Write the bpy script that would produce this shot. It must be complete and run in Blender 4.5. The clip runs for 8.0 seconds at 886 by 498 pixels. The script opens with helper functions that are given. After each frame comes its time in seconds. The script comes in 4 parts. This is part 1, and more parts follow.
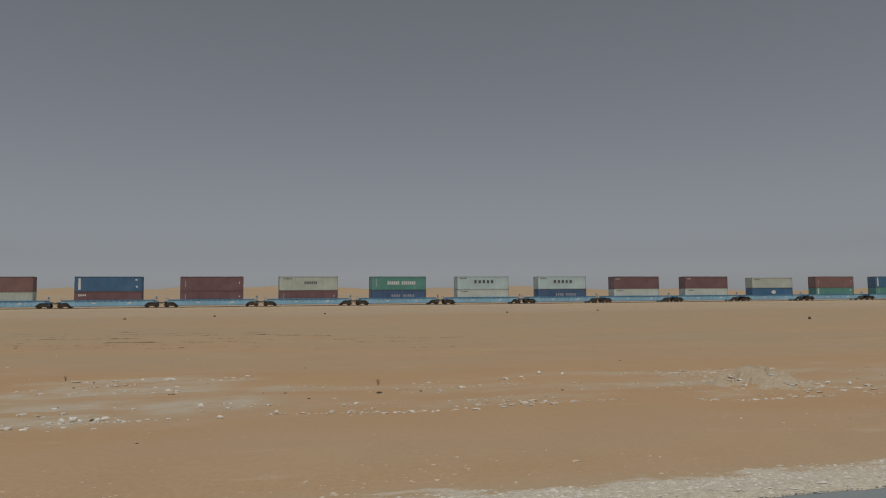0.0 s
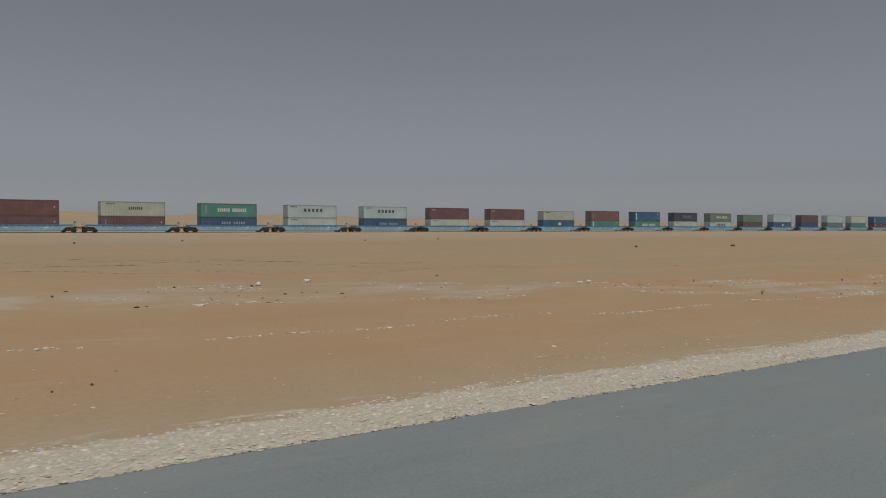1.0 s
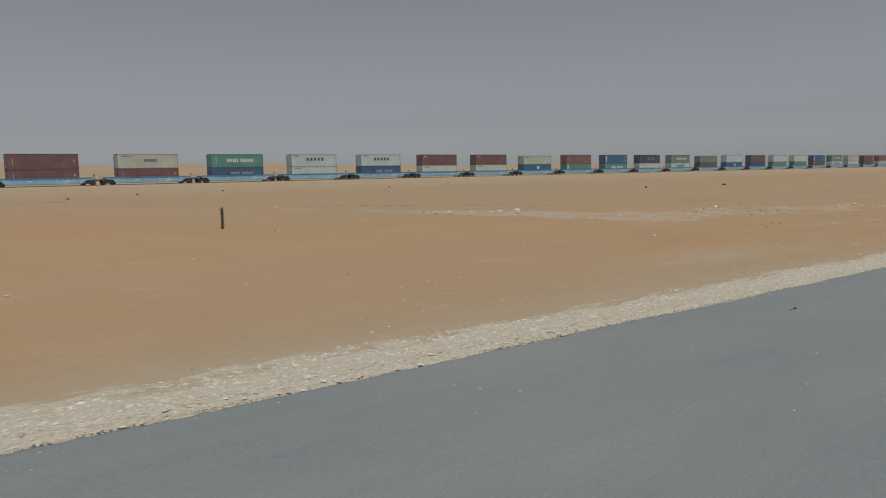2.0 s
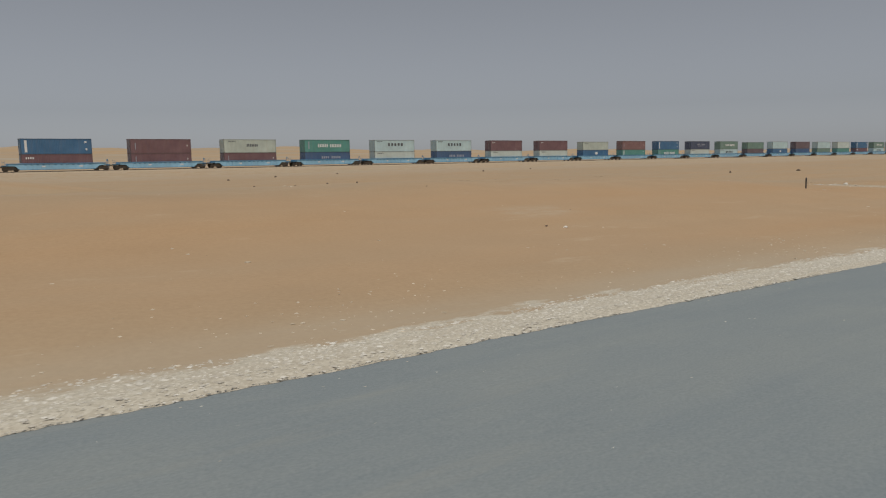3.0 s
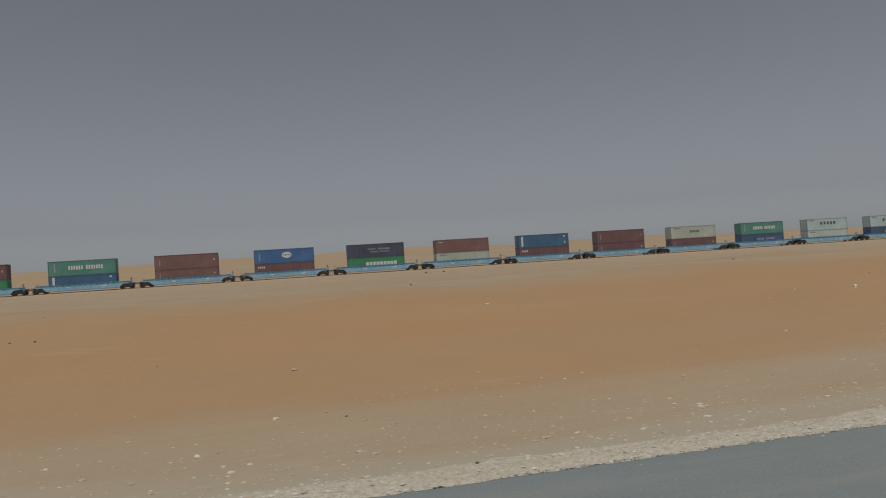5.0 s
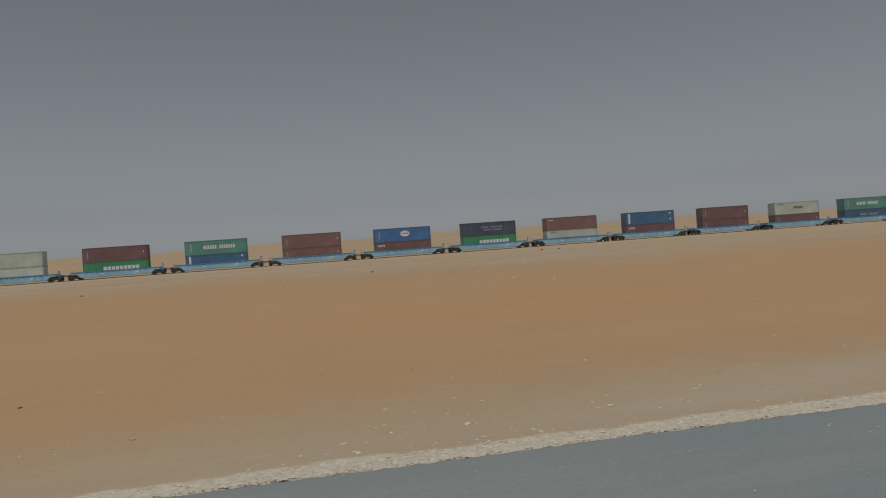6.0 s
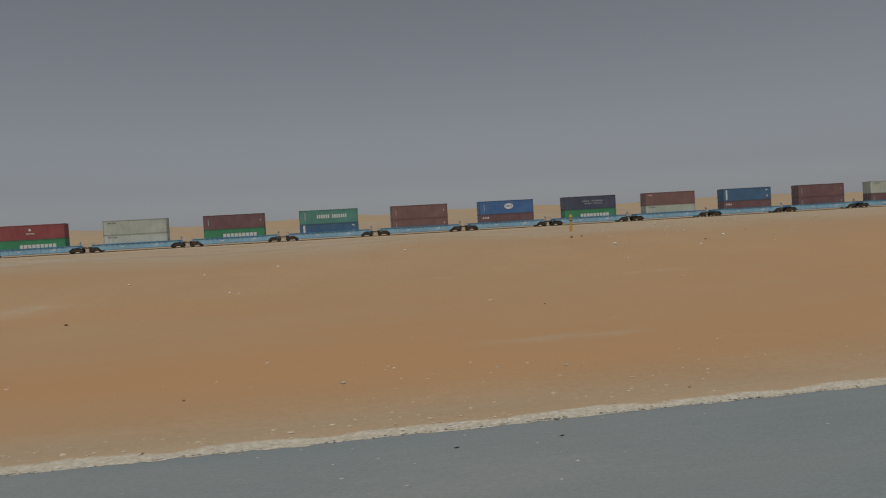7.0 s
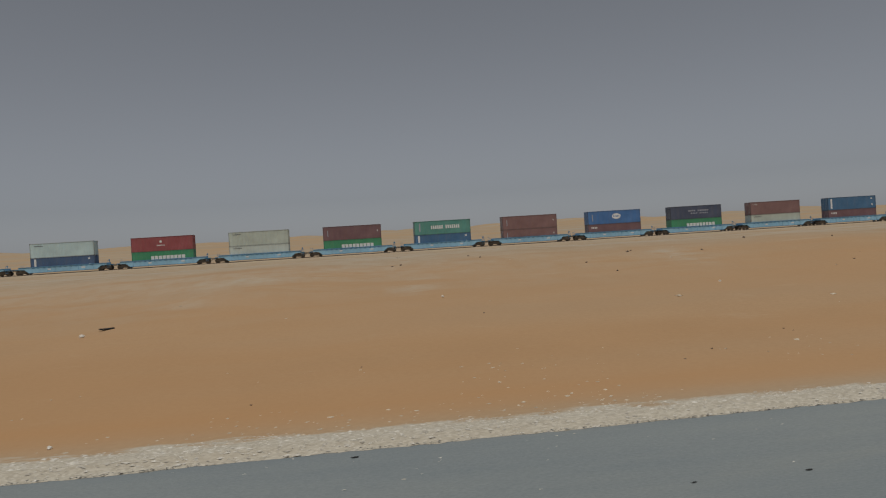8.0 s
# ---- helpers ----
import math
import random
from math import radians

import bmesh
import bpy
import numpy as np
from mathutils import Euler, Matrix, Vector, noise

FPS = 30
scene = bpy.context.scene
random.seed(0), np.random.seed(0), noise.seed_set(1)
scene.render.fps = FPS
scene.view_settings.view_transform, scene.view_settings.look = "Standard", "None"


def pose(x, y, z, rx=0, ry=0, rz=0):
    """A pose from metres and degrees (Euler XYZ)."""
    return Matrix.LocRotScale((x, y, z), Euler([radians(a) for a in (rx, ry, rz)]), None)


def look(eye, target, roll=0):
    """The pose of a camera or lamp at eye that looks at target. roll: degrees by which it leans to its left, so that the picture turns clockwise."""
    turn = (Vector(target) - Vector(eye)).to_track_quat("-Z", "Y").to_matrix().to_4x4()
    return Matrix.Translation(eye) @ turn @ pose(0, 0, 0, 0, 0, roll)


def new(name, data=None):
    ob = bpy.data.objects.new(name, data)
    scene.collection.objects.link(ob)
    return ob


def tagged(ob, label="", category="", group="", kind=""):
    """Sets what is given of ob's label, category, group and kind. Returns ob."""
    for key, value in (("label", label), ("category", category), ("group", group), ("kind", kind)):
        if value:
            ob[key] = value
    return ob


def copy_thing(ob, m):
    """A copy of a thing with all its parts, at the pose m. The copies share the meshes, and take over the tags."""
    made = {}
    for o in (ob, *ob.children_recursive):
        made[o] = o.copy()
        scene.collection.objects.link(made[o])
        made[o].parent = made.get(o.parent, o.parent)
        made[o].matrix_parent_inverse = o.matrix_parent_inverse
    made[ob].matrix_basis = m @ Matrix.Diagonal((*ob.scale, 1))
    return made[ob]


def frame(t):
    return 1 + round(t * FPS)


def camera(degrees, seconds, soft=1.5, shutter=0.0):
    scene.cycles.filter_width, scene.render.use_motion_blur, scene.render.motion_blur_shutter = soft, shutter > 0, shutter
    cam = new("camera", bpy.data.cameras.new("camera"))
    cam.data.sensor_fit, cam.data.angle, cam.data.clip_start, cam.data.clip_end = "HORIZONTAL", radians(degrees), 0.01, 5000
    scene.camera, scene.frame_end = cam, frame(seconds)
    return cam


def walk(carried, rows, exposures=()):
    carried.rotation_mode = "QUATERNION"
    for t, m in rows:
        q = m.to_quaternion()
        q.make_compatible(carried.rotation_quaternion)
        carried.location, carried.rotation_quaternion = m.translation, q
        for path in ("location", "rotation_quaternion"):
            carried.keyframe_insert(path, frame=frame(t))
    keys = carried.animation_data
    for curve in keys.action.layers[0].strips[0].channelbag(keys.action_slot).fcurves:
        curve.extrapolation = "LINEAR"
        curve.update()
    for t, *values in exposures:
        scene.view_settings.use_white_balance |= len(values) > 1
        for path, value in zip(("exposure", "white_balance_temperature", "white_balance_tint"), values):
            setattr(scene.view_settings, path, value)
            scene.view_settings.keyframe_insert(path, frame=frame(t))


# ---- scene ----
cam = camera(62.7, 8.0, soft=1.15, shutter=0.02)


def aim(x, y, z, yaw, pitch, roll):
    """A pose from a place, a heading to the left, a tilt upwards and a lean."""
    a, b = radians(yaw), radians(pitch)
    way = Vector((-math.sin(a) * math.cos(b), math.cos(a) * math.cos(b), math.sin(b)))
    return look((x, y, z), Vector((x, y, z)) + way, roll)


PATH = [
    (0.0, -72.05, -154.36, -0.022, -15.76, 4.34, -0.62),
    (0.1, -73.76, -154.37, -0.003, -15.05, 2.47, -0.65),
    (0.2, -75.47, -154.37, 0.024, -16.29, 0.98, 0.03),
    (0.3, -77.18, -154.38, 0.052, -18.78, 0.37, -0.10),
    (0.5, -80.60, -154.38, 0.107, -25.52, -0.11, -1.35),
    (0.6, -82.31, -154.39, 0.135, -27.30, 0.55, -1.35),
    (0.7, -84.03, -154.39, 0.163, -27.12, 0.53, -0.27),
    (0.8, -85.75, -154.40, 0.190, -29.08, 0.29, -0.69),
    (1.0, -89.19, -154.40, 0.246, -34.53, -1.46, -0.08),
    (1.2, -92.64, -154.41, 0.302, -34.79, -2.56, -0.59),
    (1.5, -97.83, -154.43, 0.386, -36.59, -3.72, -0.47),
    (1.7, -101.30, -154.43, 0.442, -38.25, -4.74, -0.94),
    (2.8, -120.48, -154.48, 0.753, -39.79, -7.33, -1.06),
    (2.9, -122.24, -154.49, 0.782, -37.70, -6.85, -1.00),
    (3.0, -123.99, -154.49, 0.810, -37.75, -6.97, -0.97),
    (3.2, -127.51, -154.50, 0.867, -36.24, -6.09, -0.20),
    (3.5, -132.79, -154.51, 0.945, -31.85, -5.38, -0.63),
    (3.8, -138.10, -154.52, 0.977, -28.12, -4.77, -1.79),
    (3.9, -139.87, -154.53, 0.987, -28.00, -4.90, -3.12),
    (4.0, -141.64, -154.53, 0.998, -24.10, -4.13, -4.16),
    (4.1, -143.41, -154.53, 1.000, -22.98, -4.00, -3.72),
    (4.2, -145.19, -154.54, 1.000, -20.82, -3.56, -2.89),
    (4.3, -146.97, -154.54, 1.000, -21.89, -3.95, -2.18),
    (4.5, -150.53, -154.55, 1.000, -19.04, -3.17, -2.00),
    (4.6, -152.31, -154.56, 1.000, -17.85, -1.65, -2.05),
    (4.7, -154.10, -154.56, 1.000, -16.52, -0.88, -3.33),
    (5.0, -159.46, -154.57, 1.000, -14.30, 1.10, -3.68),
    (5.2, -163.04, -154.58, 1.000, -13.21, 0.55, -3.26),
    (6.3, -182.88, -154.63, 1.000, -11.53, -0.34, -4.23),
    (6.5, -186.51, -154.63, 1.000, -11.96, -0.74, -3.68),
    (6.6, -188.32, -154.64, 1.000, -11.56, -0.93, -3.68),
    (6.7, -190.14, -154.64, 1.000, -10.92, -1.02, -3.71),
    (6.8, -191.96, -154.65, 1.000, -10.91, -1.28, -3.49),
    (6.9, -193.79, -154.65, 1.000, -10.36, -1.60, -3.36),
    (7.0, -195.61, -154.66, 1.000, -9.85, -1.72, -3.30),
    (7.2, -199.26, -154.66, 1.000, -8.87, -0.87, -5.63),
    (7.3, -201.09, -154.67, 1.000, -8.88, -1.20, -5.41),
    (7.5, -204.75, -154.68, 1.000, -9.27, -1.91, -3.30),
    (7.7, -208.42, -154.68, 1.000, -8.70, -1.29, -3.11),
    (7.8, -210.26, -154.69, 1.000, -8.12, -0.64, -2.96),
    (8.0, -213.94, -154.70, 1.000, -7.77, -0.40, -3.58),
]
EXPOSURES = [(0.0, -0.87), (1.0, -0.87), (1.5, -0.79), (2.8, -0.58), (3.0, -0.58), (3.5, -0.63), (4.0, -0.86), (4.5, -0.88), (5.0, -0.89), (6.5, -0.93), (7.0, -0.94), (8.0, -0.91)]
walk(cam, [(row[0], aim(*row[1:])) for row in PATH], EXPOSURES)

# ---- sky and sun ----
SUN_FROM = Vector((-0.058, -0.32, 0.945)).normalized()
world = bpy.data.worlds.new("hazy_sky")
scene.world = world
world.use_nodes = True
wn, wl = world.node_tree.nodes, world.node_tree.links
wn.clear()
sky = wn.new("ShaderNodeTexSky")
sky.sky_type, sky.sun_disc = "NISHITA", False
sky.sun_elevation = math.asin(SUN_FROM.z)
sky.sun_rotation = math.atan2(SUN_FROM.x, SUN_FROM.y)
sky.air_density, sky.dust_density, sky.ozone_density, sky.altitude = 1.0, 0.5, 1.0, 0
grey = wn.new("ShaderNodeHueSaturation")
grey.inputs["Saturation"].default_value = 0.15
bg = wn.new("ShaderNodeBackground")
bg.inputs["Strength"].default_value = 0.079
out = wn.new("ShaderNodeOutputWorld")
wl.new(sky.outputs["Color"], grey.inputs["Color"])
haze = wn.new("ShaderNodeMix")
haze.data_type, haze.blend_type = "RGBA", "MULTIPLY"
haze.inputs[0].default_value = 1.0
haze.inputs[7].default_value = (0.943, 0.980, 1.055, 1)
wl.new(grey.outputs["Color"], haze.inputs[6])
wl.new(haze.outputs[2], bg.inputs["Color"])
wl.new(bg.outputs["Background"], out.inputs["Surface"])

sun_data = bpy.data.lights.new("sun", "SUN")
sun_data.energy, sun_data.angle, sun_data.color = 3.15, radians(1.2), (1.0, 0.955, 0.88)
sun = new("sun", sun_data)
sun.matrix_world = look(SUN_FROM * 100, (0, 0, 0))


# ---- materials ----
class Nodes:
    """A small writer of node materials."""

    def __init__(self, name):
        self.mat = bpy.data.materials.new(name)
        self.mat.use_nodes = True
        self.tree = self.mat.node_tree
        self.bsdf = self.tree.nodes["Principled BSDF"]

    def add(self, kind, **values):
        node = self.tree.nodes.new(kind)
        for key, value in values.items():
            node.inputs[key.replace("_", " ")].default_value = value
        return node

    def link(self, a, b):
        self.tree.links.new(a, b)

    def place(self, sx=1.0, sy=1.0, sz=1.0, world_space=True):
        m = self.add("ShaderNodeMapping")
        m.inputs["Scale"].default_value = (sx, sy, sz)
        if world_space:
            self.link(self.add("ShaderNodeNewGeometry").outputs["Position"], m.inputs["Vector"])
        else:
            self.link(self.add("ShaderNodeTexCoord").outputs["Object"], m.inputs["Vector"])
        return m.outputs["Vector"]

    def noise(self, vector, scale, detail=4.0, rough=0.55):
        n = self.add("ShaderNodeTexNoise", Scale=scale, Detail=detail, Roughness=rough)
        self.link(vector, n.inputs["Vector"])
        return n.outputs["Fac"]

    def ramp(self, fac, stops):
        r = self.add("ShaderNodeValToRGB")
        e = r.color_ramp.elements
        while len(e) < len(stops):
            e.new(0.5)
        for k, (at, c) in zip(e, stops):
            k.position = at
            k.color = (*c, 1) if len(c) == 3 else c
        self.link(fac, r.inputs["Fac"])
        return r.outputs["Color"]

    def mix(self, fac, a, b, blend="MIX"):
        m = self.tree.nodes.new("ShaderNodeMix")
        m.data_type, m.blend_type = "RGBA", blend
        for value, slot in ((fac, 0), (a, 6), (b, 7)):
            if hasattr(value, "links"):
                self.link(value, m.inputs[slot])
            elif slot == 0:
                m.inputs[slot].default_value = value
            else:
                m.inputs[slot].default_value = (*value, 1)
        return m.outputs[2]

    def math(self, op, a, b=0.0, clamp=False):
        m = self.tree.nodes.new("ShaderNodeMath")
        m.operation, m.use_clamp = op, clamp
        for i, value in enumerate((a, b)):
            if hasattr(value, "links"):
                self.link(value, m.inputs[i])
            else:
                m.inputs[i].default_value = value
        return m.outputs[0]

    def bump(self, height, strength=0.4, distance=0.02):
        b = self.add("ShaderNodeBump", Strength=strength, Distance=distance)
        self.link(height, b.inputs["Height"])
        self.link(b.outputs["Normal"], self.bsdf.inputs["Normal"])

    def done(self, colour, rough=0.8, metal=0.0):
        if hasattr(colour, "links"):
            self.link(colour, self.bsdf.inputs["Base Color"])
        else:
            self.bsdf.inputs["Base Color"].default_value = (*colour, 1)
        if hasattr(rough, "links"):
            self.link(rough, self.bsdf.inputs["Roughness"])
        else:
            self.bsdf.inputs["Roughness"].default_value = rough
        self.bsdf.inputs["Metallic"].default_value = metal
        return self.mat


BLACK, WHITE = (0, 0, 0), (1, 1, 1)


def sand_material():
    n = Nodes("desert_sand")
    p = n.place()
    wide = n.noise(n.place(0.02, 0.05, 1), 1.0, 3)
    streak = n.noise(n.place(0.06, 0.55, 1), 1.0, 5)
    mid = n.noise(p, 0.9, 5)
    grain = n.noise(p, 22.0, 4, 0.7)
    base = n.ramp(wide, [(0.32, (0.45, 0.29, 0.155)), (0.68, (0.40, 0.288, 0.182))])
    base = n.mix(n.math("MULTIPLY", n.ramp(streak, [(0.45, BLACK), (0.72, WHITE)]), 0.5), base, (0.48, 0.36, 0.24))
    base = n.mix(0.22, base, n.ramp(mid, [(0.3, (0.33, 0.22, 0.125)), (0.7, (0.52, 0.36, 0.22))]))
    base = n.mix(0.18, base, n.ramp(grain, [(0.3, (0.25, 0.17, 0.1)), (0.7, (0.62, 0.47, 0.31))]))
    drift = n.ramp(n.noise(n.place(0.10, 0.28, 1), 1.0, 5, 0.6), [(0.40, BLACK), (0.60, WHITE)])
    base = n.mix(n.math("MULTIPLY", drift, 0.42), base, (0.40, 0.312, 0.215))
    # scuffs where the wind has bared pale gypsum
    scuff = n.ramp(n.noise(n.place(0.7, 2.4, 1), 1.0, 7, 0.66), [(0.61, BLACK), (0.72, WHITE)])
    base = n.mix(n.math("MULTIPLY", scuff, 0.4), base, (0.54, 0.455, 0.34))
    # far dunes of loose golden sand, greyed in the colour for distance haze
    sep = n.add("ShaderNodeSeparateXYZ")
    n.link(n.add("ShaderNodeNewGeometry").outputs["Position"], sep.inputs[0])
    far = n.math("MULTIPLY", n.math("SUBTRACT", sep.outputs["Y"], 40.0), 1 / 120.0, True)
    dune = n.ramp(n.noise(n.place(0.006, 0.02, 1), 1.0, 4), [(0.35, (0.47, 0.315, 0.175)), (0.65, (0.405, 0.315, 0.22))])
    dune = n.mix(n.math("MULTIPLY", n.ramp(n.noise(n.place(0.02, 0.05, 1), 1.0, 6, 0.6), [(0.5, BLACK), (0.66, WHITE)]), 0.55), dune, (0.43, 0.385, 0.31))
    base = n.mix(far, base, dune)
    # pale salty crust, beaten roadside and gravel where the land has them
    def spread(name):
        at = n.add("ShaderNodeAttribute")
        at.attribute_name = name
        return at.outputs["Fac"]

    rusty = n.ramp(n.noise(n.place(0.05, 0.25, 1), 1.0, 4), [(0.30, (0.3, 0.3, 0.3)), (0.60, WHITE)])
    base = n.mix(n.math("MULTIPLY", rusty, spread("rusty")), base, (0.485, 0.264, 0.114))
    crust = n.ramp(n.noise(n.place(0.35, 1.5, 1), 1.0, 8, 0.68), [(0.40, BLACK), (0.50, WHITE)])
    crust = n.math("MULTIPLY", crust, spread("crust"))
    pale = n.mix(n.noise(p, 3.0, 4), (0.42, 0.375, 0.30), (0.56, 0.51, 0.42))
    base = n.mix(n.math("MULTIPLY", n.math("MULTIPLY", crust, n.ramp(n.noise(p, 2.2, 6, 0.7), [(0.36, (0.3, 0.3, 0.3)), (0.60, WHITE)])), 0.85), base, pale)
    beaten = n.ramp(n.noise(n.place(0.18, 1.3, 1), 1.0, 5), [(0.3, (0.2, 0.2, 0.2)), (0.7, WHITE)])
    base = n.mix(n.math("MULTIPLY", beaten, spread("beaten")), base, (0.445, 0.395, 0.315))
    ragged = n.math("ADD", spread("gravel"), n.math("MULTIPLY", n.math("SUBTRACT", n.noise(n.place(0.9, 3.0, 1), 2.0, 5, 0.65), 0.5), 1.1))
    mask = n.ramp(ragged, [(0.42, BLACK), (0.56, WHITE)])
    cell = n.add("ShaderNodeTexVoronoi", Scale=75.0)
    n.link(n.place(0.6, 1.0, 1), cell.inputs["Vector"])
    stones = n.ramp(cell.outputs["Color"], [(0.1, (0.44, 0.395, 0.32)), (0.55, (0.54, 0.495, 0.41)), (0.95, (0.66, 0.615, 0.53))])
    layer = n.ramp(n.noise(n.place(0.35, 7.0, 1), 1.0, 5), [(0.38, BLACK), (0.66, WHITE)])
    stones = n.mix(n.math("MULTIPLY", layer, 0.4), stones, (0.49, 0.415, 0.315))
    base = n.mix(mask, base, stones)
    base = n.mix(1.0, base, (1.0, 1.0, 0.978), "MULTIPLY")
    bump_mix = n.mix(mask, n.mix(0.5, n.noise(p, 5.0, 5), grain), cell.outputs["Distance"])
    n.bump(bump_mix, 0.12, 0.02)
    return n.done(base, 0.95)


def asphalt_material():
    n = Nodes("grey_asphalt")
    p = n.place()
    wide = n.noise(n.place(0.08, 0.5, 1), 1.0, 4)
    fine = n.noise(p, 60.0, 3, 0.7)
    streak = n.noise(n.place(0.3, 9.0, 1), 1.0, 6, 0.62)
    base = n.ramp(wide, [(0.3, (0.212, 0.254, 0.272)), (0.7, (0.262, 0.300, 0.306))])
    blotch = n.noise(n.place(0.5, 1.2, 1), 1.0, 6, 0.6)
    base = n.mix(0.45, base, n.ramp(blotch, [(0.35, (0.185, 0.225, 0.245)), (0.52, (0.24, 0.272, 0.275)), (0.7, (0.30, 0.318, 0.295))]))
    base = n.mix(0.14, base, n.ramp(streak, [(0.35, (0.16, 0.185, 0.19)), (0.7, (0.28, 0.285, 0.26))]))
    base = n.mix(0.2, base, n.ramp(fine, [(0.3, (0.08, 0.09, 0.095)), (0.75, (0.42, 0.43, 0.41))]))
    # sand blown over the roadside
    dust = n.ramp(n.noise(n.place(0.25, 1.6, 1), 1.0, 6, 0.65), [(0.56, BLACK), (0.74, WHITE)])
    base = n.mix(n.math("MULTIPLY", dust, 0.35), base, (0.36, 0.34, 0.28))
    at = n.add("ShaderNodeAttribute")
    at.attribute_name = "margin"
    torn = n.math("ADD", at.outputs["Fac"], n.math("MULTIPLY", n.math("SUBTRACT", n.noise(n.place(1.0, 2.0, 1), 7.0, 5, 0.7), 0.5), 0.9))
    base = n.mix(n.math("MULTIPLY", n.ramp(torn, [(0.5, BLACK), (0.75, WHITE)]), 0.6), base, (0.085, 0.085, 0.08))
    n.bump(fine, 0.5, 0.006)
    return n.done(base, 0.85)


def stone_material(name, dark, light):
    n = Nodes(name)
    r = n.add("ShaderNodeNewGeometry").outputs["Random Per Island"]
    base = n.ramp(r, [(0.0, dark), (0.5, tuple((a + b) / 2 for a, b in zip(dark, light))), (1.0, light)])
    grain = n.noise(n.place(), 30.0, 4)
    base = n.mix(0.3, base, n.ramp(grain, [(0.3, tuple(c * 0.6 for c in dark)), (0.7, light)]))
    n.bump(grain, 0.4, 0.01)
    return n.done(base, 0.9)


PAINTS = {}


def paint(name, rgb, rough=0.5, wear=0.3):
    """Weathered coat of paint with dust, streaks down the wall and a bleached variation."""
    if name in PAINTS:
        return PAINTS[name]
    # distance haze put into the colour: every coat blended a tenth towards grey
    rgb = tuple(0.90 * c + 0.10 * d for c, d in zip(rgb, (0.27, 0.28, 0.285)))
    n = Nodes(name)
    p = n.place(world_space=False)
    rnd = n.add("ShaderNodeObjectInfo").outputs["Random"]
    shade = n.noise(p, 0.45, 4)
    streak = n.noise(n.place(2.2, 2.2, 0.18, False), 1.0, 5)
    dirt = tuple(0.55 * c + 0.45 * d for c, d in zip(rgb, (0.30, 0.23, 0.16)))
    pale = tuple(min(0.85, c * 1.22 + 0.02) for c in rgb)
    base = n.mix(n.ramp(shade, [(0.35, BLACK), (0.7, WHITE)]), rgb, pale)
    base = n.mix(n.math("MULTIPLY", n.ramp(streak, [(0.48, BLACK), (0.75, WHITE)]), wear), base, dirt)
    base = n.mix(n.math("MULTIPLY", rnd, 0.12), base, dirt)
    PAINTS[name] = n.done(base, rough)
    return PAINTS[name]


def metal(name, rgb, rough=0.5, metallic=0.7):
    n = Nodes(name)
    v = n.noise(n.place(world_space=False), 6.0, 5)
    base = n.ramp(v, [(0.3, tuple(c * 0.75 for c in rgb)), (0.7, tuple(min(1, c * 1.15) for c in rgb))])
    return n.done(base, rough, metallic)


SAND, ASPHALT = sand_material(), asphalt_material()
PALE_STONE = stone_material("pale_limestone", (0.46, 0.41, 0.33), (0.84, 0.80, 0.71))
DARK_STONE = stone_material("dark_stone", (0.05, 0.04, 0.035), (0.16, 0.12, 0.09))
DUSTY_STONE = stone_material("dusty_tan_stone", (0.46, 0.37, 0.26), (0.80, 0.71, 0.56))
CLOD = stone_material("brown_earth_clod", (0.20, 0.145, 0.09), (0.34, 0.25, 0.16))
CRUMB = stone_material("dark_asphalt_crumb", (0.09, 0.088, 0.08), (0.27, 0.265, 0.24))
BROWN_STONE = stone_material("brown_stone", (0.13, 0.10, 0.075), (0.27, 0.21, 0.15))
RUBBLE = stone_material("grey_tan_rubble", (0.30, 0.255, 0.205), (0.62, 0.56, 0.47))
BALLAST = stone_material("ballast_stone", (0.36, 0.27, 0.18), (0.50, 0.39, 0.27))
GALVANISED = metal("galvanised_steel", (0.37, 0.43, 0.465), 0.55, 0.15)
PANEL_BACK = metal("weathered_aluminium", (0.46, 0.435, 0.375), 0.6, 0.05)
DARK_IRON = metal("dusty_dark_iron", (0.125, 0.112, 0.098), 0.85, 0.1)
BOGIE_IRON = metal("sand_dusted_bogie_iron", (0.175, 0.148, 0.118), 0.9, 0.1)
WHEEL_STEEL = metal("brown_wheel_steel", (0.155, 0.128, 0.10), 0.7, 0.4)
RAIL_STEEL = metal("rail_steel", (0.20, 0.16, 0.13), 0.5, 0.7)
CONCRETE = stone_material("sleeper_concrete", (0.36, 0.33, 0.29), (0.48, 0.44, 0.38))
YELLOW = paint("yellow_marker_paint", (0.62, 0.40, 0.04), 0.6, 0.4)
RUBBER = metal("black_rubber", (0.02, 0.02, 0.02), 0.9, 0.0)
WAGON_WEB = paint("pale_blue_wagon_paint", (0.27, 0.53, 0.71), 0.55, 0.28)
WAGON_TOP = paint("mid_blue_wagon_paint", (0.045, 0.20, 0.36), 0.55, 0.3)
WHITE_MARK = paint("white_lettering", (0.78, 0.79, 0.77), 0.6, 0.15)
DARK_MARK = paint("dark_lettering", (0.06, 0.07, 0.085), 0.6, 0.1)
GREY_MARK = paint("faded_grey_lettering", (0.34, 0.36, 0.42), 0.6, 0.1)


# ---- builders ----
def mesh_of(name, verts, faces, material, smooth=False):
    me = bpy.data.meshes.new(name)
    me.from_pydata(verts, [], faces)
    me.materials.append(material)
    if smooth:
        me.shade_smooth()
    me.update()
    return me


